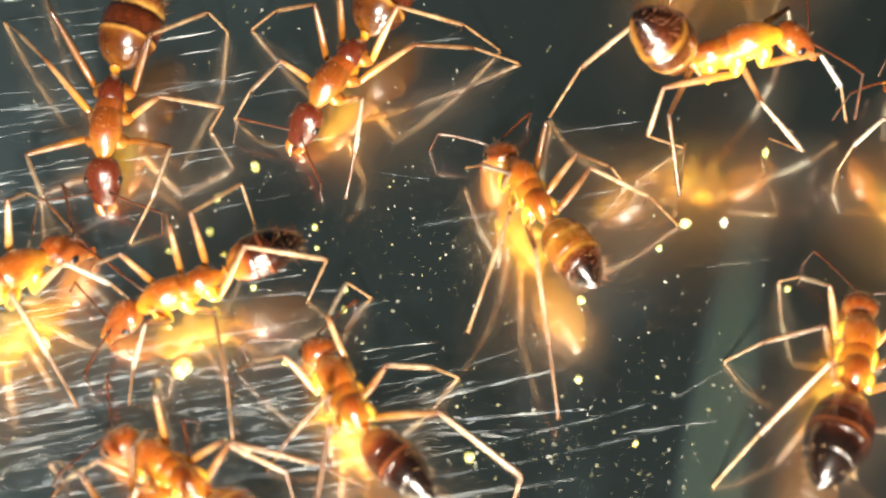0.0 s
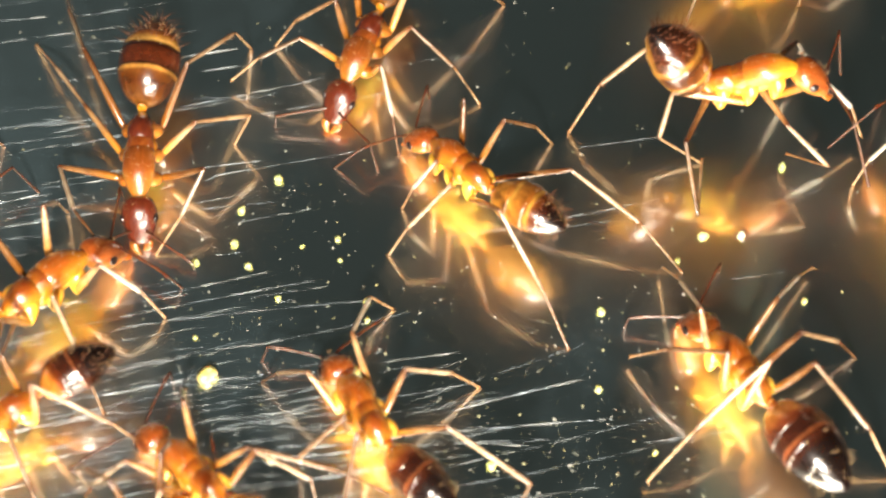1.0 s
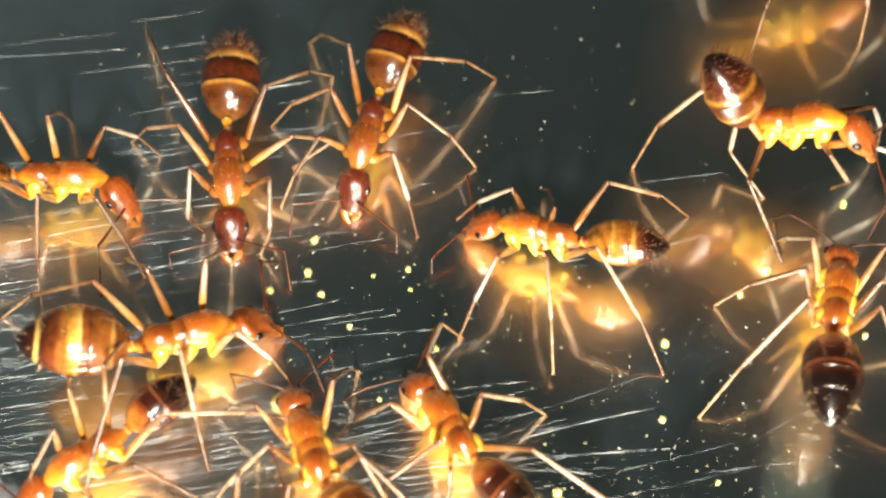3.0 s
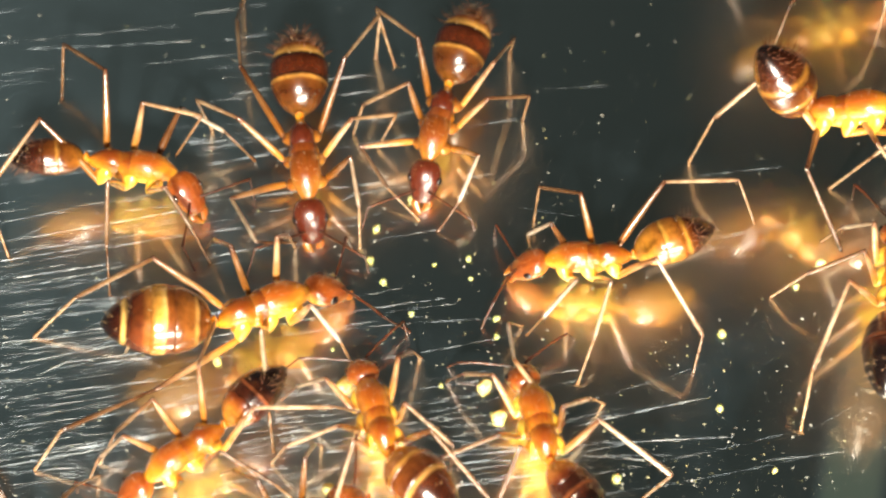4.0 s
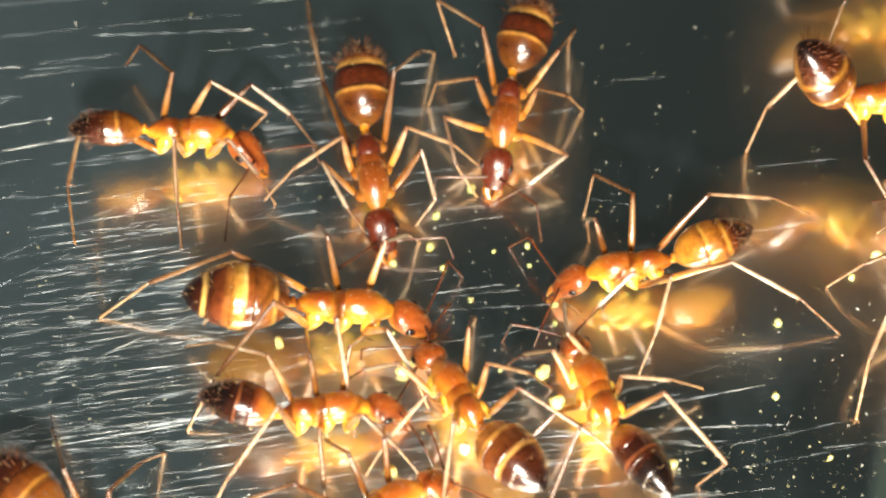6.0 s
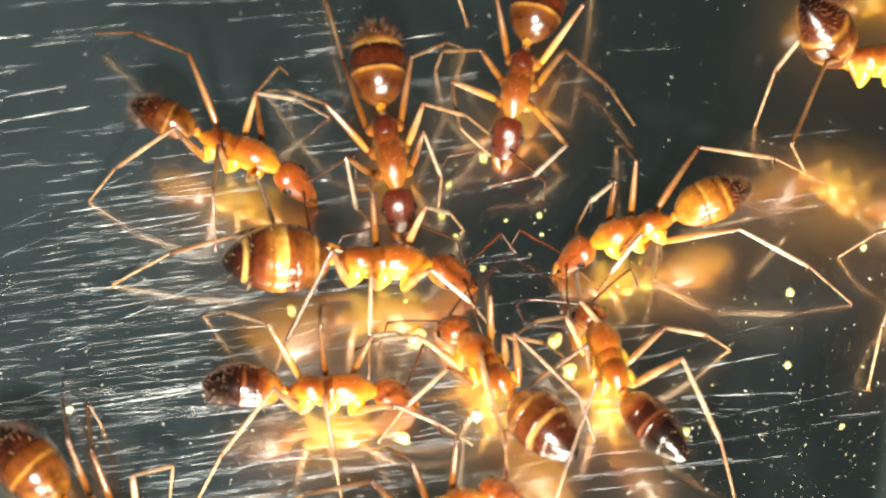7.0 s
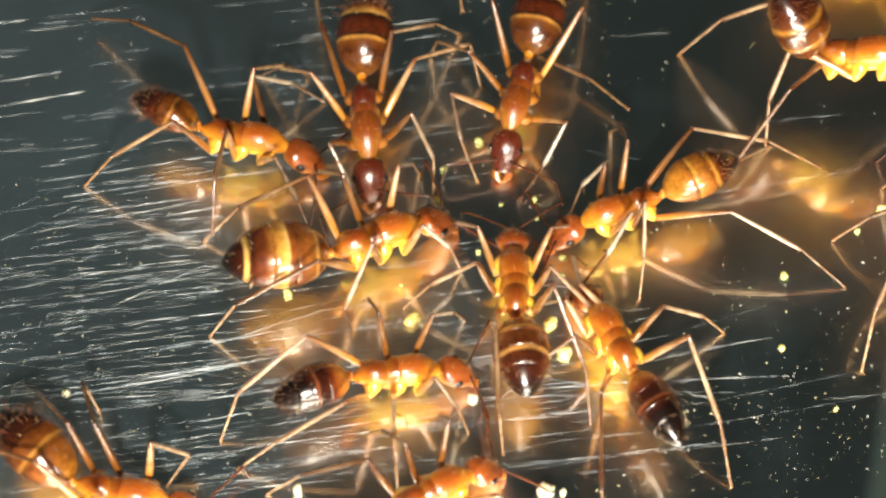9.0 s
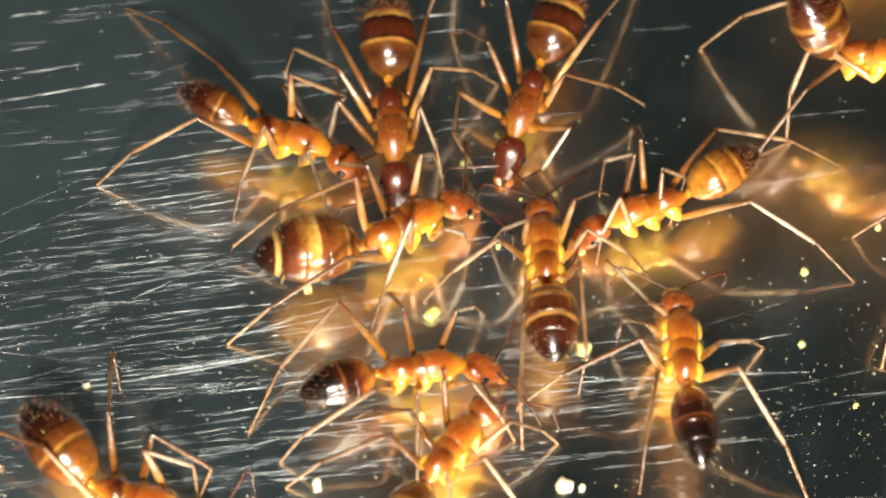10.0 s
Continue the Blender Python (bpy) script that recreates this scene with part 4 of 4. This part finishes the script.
ant("orange ant with a wide dark brown glossy abdomen, walking", 1, 2.1, "dark", "head", [
    (0, 22.05, -6.31, 73.7, -12.5), (0.2, 21.09, -6.01, 89.5, -14.7), (0.5, 19.85, -5.76, 135.7, -14.2), (0.7, 18.79, -5.92, 148.9, -5.8),
    (1, 18.54, -6.16, 116.6, 2.1), (1.5, 18.35, -4.76, 87.5, 5.3), (2, 18.13, -5.12, 76.2, 7.5), (2.2, 18.41, -4.23, 73.1, 7.4),
    (3.3, 19.43, -1.39, 74.1, 3.7), (3.5, 19.56, -1.55, 79.2, -2.4), (4, 19.63, -1.48, 79.4, -7.3)], seed=9, bristly=False, slim=1.12, feet={
    ("hind", 1): [(1.5, 15.88, -7.95, 35, 75), (2.5, None, None, 0, 16), (3.5, 15.84, -5.39, 20, 35)],
    ("middle", 1): [(1.5, 14.41, -3.29, 5, 16), (2.5, None, None, 0, 16)],
    ("middle", -1): [(1.5, 22.34, -3.91, -5, 35, 1.6), (2.5, None, None, 0, 16)]})
ant("slender amber ant with a black bristly abdomen tip", 1.02, 2.3, "amber", "head", [
    (1.5, -14.62, 5.05, -9.2, 3.6), (2, -12.39, 4.95, -9.5, 2.4), (2.2, -11.49, 5.03, -4.5, 3.5), (3.3, -11.47, 5.84, 0.4, 10.2),
    (3.5, -11.50, 5.79, -3.3, 16.7), (4, -11.30, 5.82, -7.9, 13.5), (4.5, -11.07, 5.33, -0.8, 5.2), (5, -11.92, 6.30, 10.2, 5.4),
    (5.2, -11.87, 6.39, 8.4, 7.7), (6.3, -11.55, 6.35, -2.7, 3.6), (6.5, -11.22, 5.67, -7.1, -0.3), (7, -9.92, 4.72, -22.4, -0.4),
    (7.5, -9.73, 4.66, -20.7, -0.0), (8, -9.34, 4.48, -18.6, -5.0), (8.5, -9.57, 4.19, -9.9, -12.0), (9, -9.65, 4.26, -9.6, -14.5),
    (9.5, -9.35, 4.34, -15.0, -12.2), (10, -8.61, 4.23, -17.6, -6.7)], seed=10, slim=0.74, turn=((0, -35), (6.5, -35), (7, -5), (10, 0)), plump=0.72, feet={
    ("hind", -1): [(3.5, -14.33, 2.6, 55, 75), (4, -14.48, 2.65, 45, 55), (4.25, -13.64, 0.56, 75, 16, 3.2), (6.5, -14.65, 2.49, 35, 55), (7, -14.46, 2.9, -10, 16), (9.5, -14.76, 2.58, -5, 16)],
    ("middle", -1): [(7, -8.63, -1.28, 0, 55, 3.2), (9.5, -9.16, 0.89, 0, 16)],
    ("hind", 1): [(3.5, -13.3, 10.36, 20, 55), (4, -13.12, 10.22, 25, 75), (4.25, -13.08, 10.83, 15, 35, 0.8), (7, -14.84, 10.8, 20, 16, 0.8), (9.5, -14.85, 11.84, 20, 16)],
    ("middle", 1): [(3.5, -8.07, 6.81, -15, 95, 0.8), (7, -6.68, 8.68, 10, 35, 0.8), (8.5, -5.69, 8.39, -5, 16), (9.5, -5.33, 5.09, -15, 55)],
    ("front", 1): [(3.5, -4.93, 7.02, -45, 16)]})
ant("orange ant with a bristly ringed abdomen, standing apart", 0.98, 1.7, "amber", "head", [
    (5, -12.90, -10.07, -24.1, -14.8), (5.2, -13.10, -10.00, -26.8, -13.4), (6.3, -13.14, -10.20, -25.8, -12.9), (6.5, -12.93, -10.18, -25.8, -12.4),
    (7, -13.47, -10.61, -27.5, -14.5), (7.5, -13.65, -10.58, -19.5, -20.5), (8, -13.31, -10.61, -16.1, -25.3), (8.5, -13.16, -10.48, -11.3, -29.0),
    (9, -13.11, -10.52, -9.6, -30.3), (9.5, -12.89, -10.85, -17.3, -28.7), (10, -13.14, -10.87, -15.8, -30.7)], seed=11, plump=0.98, slim=1.15, feet={
    ("middle", 1): [(7, -12.86, -6.99, -5, 75), (9.5, -9.58, -10.94, -25, 75)],
    ("front", 1): [(7, -10.07, -10.01, -15, 75), (9.5, -9.6, -10.7, -30, 55)],
    ("hind", -1): [(9, -16.62, -9.55, 0, 75), (9.5, -16.92, -9.63, 10, 95)],
    ("hind", 1): [(9.5, -12.86, -6.51, 5, 75)]})
ant("pale orange ant with a bright yellow underside, turning", 0.95, 2.1, "amber", "head", [
    (4.5, -3.98, -10.61, 38.4, -4.1), (5, -3.39, -10.26, 37.7, -3.5), (5.2, -3.35, -10.09, 33.3, -2.8), (6.3, -3.16, -10.57, 31.7, -1.6),
    (6.5, -2.76, -10.83, 29.9, -0.3), (7, -1.56, -11.95, 29.5, -0.5), (7.5, -1.71, -11.87, 32.7, -2.1), (8, -1.73, -11.85, 28.0, -2.6),
    (8.5, -2.02, -11.61, 26.5, -2.6), (9, -1.84, -11.76, 29.6, 2.1), (9.5, -1.46, -11.21, 37.6, 11.7), (10, -1.32, -10.85, 55.5, 13.4)], seed=12)
ant("amber ant standing behind another ant", 1.0, 4.6, "amber", "head", [
    (0, 21.00, 16.60, 11.0, 14.0), (1.2, 20.90, 16.55, 13.0, 13.0), (3.4, 19.60, 16.45, 12.0, 13.0), (4.5, 19.05, 16.40, 10.0, 14.0), (6.6, 18.50, 16.40, 9.0, 14.2), (10, 18.40, 16.35, 12.0, 14.0)], seed=13, slim=0.9, plump=0.85)
ant("amber ant standing high on pale legs, facing another", 0.92, 4.6, "amber", "head", [
    (0, 28.90, 3.30, 144.0, -12.0), (3.4, 28.98, 3.25, 146.0, -13.0), (6.6, 28.84, 3.35, 142.0, -11.8), (10, 28.90, 3.34, 145.0, -12.0)], seed=14, slim=0.9, plump=0.85)

# ---------------------------------------------------------------- crumbs and dust
CRUMB_SKIN = {
    "g": chitin("pale_green_crumb", (0.42, 0.46, 0.12), (0.72, 0.74, 0.36), 0.6, 0.3, 0.0, 5000),
    "y": chitin("yellow_crumb", (0.74, 0.62, 0.16), (0.90, 0.82, 0.42), 0.55, 0.3, 0.0, 4000),
    "w": chitin("cream_crumb", (0.72, 0.66, 0.44), (0.90, 0.87, 0.70), 0.6, 0.3, 0.0, 4000),
}
CRUMB_LABEL = {"g": "tiny pale green food crumb lying on metal", "y": "lumpy yellow food crumb lying on metal", "w": "small cream-white food crumb lying on metal"}


def crumb(x, y, wide, kind, rnd):
    """An uneven lump, flattened where it lies."""
    bm = bmesh.new()
    bmesh.ops.create_icosphere(bm, subdivisions=2, radius=0.5)
    off = Vector((rnd.uniform(0, 50), rnd.uniform(0, 50), 0))
    sx, sy, sz = rnd.uniform(0.85, 1.2), rnd.uniform(0.7, 1.0), rnd.uniform(0.6, 0.85)
    for v in bm.verts:
        v.co *= 1 + 0.6 * noise.noise(v.co * 2.2 + off) + 0.4 * noise.noise(v.co * 5 + off)
        v.co = Vector((v.co.x * sx, v.co.y * sy, max(v.co.z * sz, -0.28))) * wide * 0.82 * MM
    low = min(v.co.z for v in bm.verts)
    for v in bm.verts:
        v.co.z -= low
    ob = part("crumb", bm, CRUMB_SKIN[kind])
    ob.matrix_basis = pose(x * MM, y * MM, 0, 0, 0, rnd.uniform(0, 360))
    return tagged(ob, CRUMB_LABEL[kind], "crumb", "crumbs on the plate")


def crumbs():
    rnd = random.Random(8)
    for x, y, wide, kind in CRUMBS:
        crumb(x, y, wide, kind, rnd)


CRUMBS = [
    (-1.70, 1.50, 0.36, "g"), (0.31, 1.30, 0.32, "g"), (-0.21, 2.28, 0.40, "g"), (1.39, -0.15, 0.28, "g"), (-1.63, -1.64, 0.20, "g"),
    (4.69, -0.40, 0.28, "g"), (4.66, -1.19, 0.26, "g"), (3.68, 2.29, 0.26, "g"), (3.74, 1.39, 0.18, "g"), (1.11, -6.52, 0.51, "w"),
    (1.48, 5.06, 0.44, "g"), (13.34, -1.23, 0.32, "g"), (12.95, -4.36, 0.30, "g"), (17.59, 1.85, 0.44, "y"), (19.05, 1.83, 0.40, "w"),
    (16.47, 0.82, 0.30, "g"), (-1.17, -3.25, 0.75, "y"), (3.74, -10.15, 0.67, "w"), (-5.28, -10.19, 0.55, "w"), (8.86, -7.13, 0.40, "g"),
    (-14.18, -6.26, 0.36, "w"), (4.63, -4.65, 0.63, "y"), (4.14, -3.30, 0.67, "y"), (-1.66, -7.40, 0.63, "y"), (4.37, -10.25, 0.32, "w"),
    (2.32, 2.04, 0.18, "g"), (-6.05, -2.04, 0.40, "y"), (21.01, -1.11, 0.28, "g"), (21.10, 4.81, 0.40, "g"), (0.05, 3.76, 0.36, "g"),
    (14.69, -6.91, 0.20, "y"), (2.48, -3.23, 0.20, "g"),
]
crumbs()


def dust():
    """Hundreds of pale grains, thicker in a few drifts."""
    rnd = random.Random(21)
    bm = bmesh.new()
    spots = []
    for cx, cy, spread, count in ((11.5, -8.0, 3.6, 230), (12.5, -4.0, 5.0, 110), (5.5, 1.5, 4.0, 170), (-1.0, -3.6, 3.0, 90), (-13.0, -6.0, 6.0, 420), (-2.0, 4.0, 8.0, 200), (10.0, 10.0, 7.0, 110), (17.0, -4.0, 5.0, 90), (2.0, -4.0, 14.0, 380)):
        spots += [(rnd.gauss(cx, spread), rnd.gauss(cy, spread * 0.7)) for _ in range(int(count * 1.6))]
    for x, y in spots:
        r = 0.008 + 0.036 * rnd.random() ** 4
        a, sx = rnd.uniform(0, 3.14), rnd.uniform(0.7, 1.8)
        top = bm.verts.new((x * MM, y * MM, r * 1.0 * MM))
        ring = []
        for k in range(5):
            b = 1.2566 * k
            u, v = r * sx * math.cos(b) * rnd.uniform(0.7, 1.2), r * math.sin(b) * rnd.uniform(0.7, 1.2)
            ring.append(bm.verts.new(((x + u * math.cos(a) - v * math.sin(a)) * MM, (y + u * math.sin(a) + v * math.cos(a)) * MM, 0.0)))
        for k in range(5):
            bm.faces.new((ring[k], ring[(k + 1) % 5], top))
    grain = shader("pale_dust", (0.62, 0.64, 0.56), 0.6)
    tree, b = grain.node_tree, grain.node_tree.nodes["Principled BSDF"]
    info = node(grain, "ShaderNodeNewGeometry")
    tint = ramp_node(grain, [(0.0, (0.60, 0.58, 0.26)), (0.5, (0.38, 0.42, 0.36)), (1.0, (0.74, 0.74, 0.66))])
    link(tree, info, "Random Per Island", tint, 0)
    link(tree, tint, 0, b, "Base Color")
    ob = part("dust", bm, grain)
    tagged(ob, "scattered pale dust grains on the metal", "dust", kind="stuff")


dust()


def scratches():
    """Long shallow scores in the metal, each a row of fine raised burrs with a tent-shaped section."""
    rnd = random.Random(33)
    verts, faces = [], []
    fields = ((-15.5, -5.0, 5.0, 5.5, 310, 9.0), (-16.0, 6.0, 6.0, 4.0, 36, 8.0), (-9.0, 3.0, 6.0, 6.0, 70, 8.0), (-6.5, -7.0, 4.5, 2.6, 130, 9.0), (0.5, -6.8, 3.4, 1.8, 46, 6.0), (2.0, 3.0, 6.0, 4.0, 16, 5.0), (14.0, -9.0, 5.0, 3.0, 4, 3.0))
    for cx, cy, wide, high, count, slope in fields:
        for _ in range(count):
            x, y = rnd.gauss(cx, wide), rnd.gauss(cy, high)
            a = radians(rnd.gauss(slope, 2.2) if rnd.random() < 0.9 else rnd.uniform(-15, 35))
            ux, uy = math.cos(a), math.sin(a)
            length = min(0.5 + rnd.expovariate(0.28), 11.0)
            half, tall = rnd.uniform(0.0018, 0.0044), rnd.uniform(0.003, 0.007)
            if rnd.random() < 0.10:
                half, tall = half * 2.4, tall * 2.4
            at, bow = 0.0, rnd.uniform(-0.006, 0.006)
            while at < length:
                run = rnd.uniform(0.3, 2.4)
                p0, p1 = at, min(at + run, length)
                at = p1 + rnd.uniform(0.01, 0.10)
                n = len(verts)
                w, h = half * rnd.uniform(0.6, 1.2), tall * rnd.uniform(0.5, 1.2)
                for q in (p0, (p0 + p1) / 2, p1):
                    off = bow * q * q
                    px, py = x + ux * q - uy * off, y + uy * q + ux * off
                    k = 1.0 if p0 < q < p1 else 0.15
                    verts += [((px + uy * w * k) * MM, (py - ux * w * k) * MM, 0.0), (px * MM, py * MM, h * k * MM), ((px - uy * w * k) * MM, (py + ux * w * k) * MM, 0.0)]
                for b in (n, n + 3):
                    faces += [(b, b + 3, b + 4, b + 1), (b + 1, b + 4, b + 5, b + 2)]
    me = bpy.data.meshes.new("scratches")
    me.from_pydata(verts, [], faces)
    burr = shader("bright_burr", (0.80, 0.84, 0.86), 0.45, 0.2)
    info = node(burr, "ShaderNodeNewGeometry")
    tone = ramp_node(burr, [(0.0, (0.28, 0.36, 0.43)), (0.5, (0.66, 0.79, 0.90)), (1.0, (0.92, 0.99, 1.0))])
    link(burr.node_tree, info, "Random Per Island", tone, 0)
    link(burr.node_tree, tone, 0, burr.node_tree.nodes["Principled BSDF"], "Base Color")
    me.materials.append(burr)
    return tagged(new("scratches", me), "fine bright scratches scored into dark metal", "scratches", kind="stuff")


scratches()

# ---------------------------------------------------------------- what moves
STEP = 0.25
TIMES = [k * STEP for k in range(41)]


def between(rows, t):
    """Smooth values at t out of rows that begin with their seconds."""
    if t <= rows[0][0]:
        return list(rows[0][1:])
    if t >= rows[-1][0]:
        return list(rows[-1][1:])
    i = max(k for k in range(len(rows)) if rows[k][0] <= t)
    a, b = rows[max(i - 1, 0)], rows[i]
    c, d = rows[i + 1], rows[min(i + 2, len(rows) - 1)]
    span = c[0] - b[0]
    f = (t - b[0]) / span
    out = []
    for k in range(1, len(b)):
        m0 = (c[k] - a[k]) / (c[0] - a[0]) * span if a is not b else 0
        m1 = (d[k] - b[k]) / (d[0] - b[0]) * span if d is not c else 0
        out.append((2 * f ** 3 - 3 * f * f + 1) * b[k] + (f ** 3 - 2 * f * f + f) * m0 + (3 * f * f - 2 * f ** 3) * c[k] + (f ** 3 - f * f) * m1)
    return out


def leg_pose(hip, foot, thigh, shin, tarsus, lean=0.0, bend=16):
    """Thigh, shin and foot between hip and foot, the knee leaning by that many degrees about the line from hip to foot, the ankle bent."""
    ankle = math.pi - radians(bend)
    chord = math.sqrt(shin ** 2 + tarsus ** 2 - 2 * shin * tarsus * math.cos(ankle))
    way = foot - hip
    dist = min(max(way.length, abs(thigh - chord) + 0.15), 0.985 * (thigh + chord))
    way = way.normalized()
    foot = hip + way * dist
    flat = Vector((way.x, way.y, 0)).normalized()
    up = (Vector((0, 0, 1)) - way * way.z).normalized()
    up = (up * math.cos(radians(lean)) + way.cross(up) * math.sin(radians(lean))).normalized()
    cos = (thigh ** 2 + dist ** 2 - chord ** 2) / (2 * thigh * dist)
    knee = hip + way * thigh * cos + up * thigh * math.sqrt(max(0, 1 - cos * cos))
    # the ankle bows outward from the straight line between knee and foot
    line = (foot - knee).normalized()
    side = (flat - line * flat.dot(line)).normalized()
    c2 = (shin ** 2 + chord ** 2 - tarsus ** 2) / (2 * shin * chord)
    mid = knee + line * shin * c2 + side * shin * math.sqrt(max(0, 1 - c2 * c2))
    return [bone(a, b, b_up) for a, b, b_up in ((hip, knee, up), (knee, mid, side), (mid, foot, side))]


def move_ant(made):
    size, up, seed = made["size"], made["up"], made["seed"]
    track = [(t, *between(made["rows"], t)) for t in TIMES]
    world_of = {t: pose(x, y, 0, 0, 0, heading) for t, x, y, heading, bend in track}
    walk(made["root"], [(t, pose(x * MM, y * MM, 0, 0, 0, heading)) for t, x, y, heading, bend in track])
    walk(made["gaster"], [(t, made["body"] @ pose(0, 0, 0, 0, made["raised"], bend)) for t, x, y, heading, bend in track])
    neck = made["body"] @ pose(3.45 * MM, 0, -0.1 * MM)
    walk(made["head"], [(t, neck @ pose(0, 0, 0, 0, -made["nod"] + made["tilt"] + 2.5 * math.sin(1.7 * t + seed), between(made["turn"], t)[0] + 4 * math.sin(1.1 * t + 2 * seed))) for t in TIMES])
    for side in (1, -1):
        base = Vector((1.25, side * 0.26, 0.36))
        scapes, ends = [], []
        for t in TIMES:
            p = seed * 1.7 + side
            a = radians(70 + 14 * math.sin(1.9 * t + p) + 6 * math.sin(4.3 * t + 2 * p))
            b = radians(16 + 10 * math.sin(1.4 * t + 1.3 * p))
            d = Vector((math.cos(a) * math.cos(b), side * math.sin(a) * math.cos(b), math.sin(b)))
            elbow = base + 2.04 * d
            a2 = a - radians(62 + 14 * math.sin(2.3 * t + 0.6 * p))
            b2 = radians(-38 + 14 * math.sin(1.6 * t + p))
            d2 = Vector((math.cos(a2) * math.cos(b2), side * math.sin(a2) * math.cos(b2), math.sin(b2)))
            scapes.append((t, bone(base, elbow, Vector((0, 0, 1)))))
            ends.append((t, bone(elbow, elbow + d2, Vector((0, 0, 1)))))
        walk(made["scape", side], scapes)
        walk(made["funiculus", side], ends)
        for k, (name, (hip, thigh, shin, tarsus, rest)) in enumerate(LEGS.items()):
            joint = made["body"] @ (Vector((hip[0], side * hip[1], hip[2])) * MM) / MM
            spread = Vector((rest[0], side * rest[1], 0.05))
            known = made["feet"].get((name, side), [])
            rows = {"femur": [], "tibia": [], "tarsus": []}
            planted, lifted = None, 0
            for n, t in enumerate(TIMES):
                m = world_of[t]
                home = m @ (spread * size)
                fixed = [row for row in known if row[0] <= t + 1e-6]
                raise_by, lean, bend = 0.0, 0.0, 16
                if known and fixed and fixed[-1][1] is not None:
                    planted = Vector((fixed[-1][1], fixed[-1][2], fixed[-1][5] if len(fixed[-1]) > 5 else 0.05))
                    lean, bend = fixed[-1][3:5]
                elif planted is None:
                    planted = home
                elif planted.z > 0.06:
                    planted = planted.lerp(home, 0.6)
                    planted.z = 0.05
                elif (home - planted).length > (1.1 + 0.25 * ((k + (side > 0)) % 2)) * size:
                    planted = world_of[TIMES[min(n + 2, 40)]] @ (spread * size)
                    raise_by = 0.5
                spot = m.inverted() @ (planted + Vector((0, 0, raise_by))) / size
                for seg, p in zip(rows, leg_pose(joint, spot, thigh, shin, tarsus, lean, bend)):
                    rows[seg].append((t, p))
            for seg in rows:
                walk(made[name, side, seg], rows[seg])


def motions():
    for made in ANTS:
        move_ant(made)


motions()
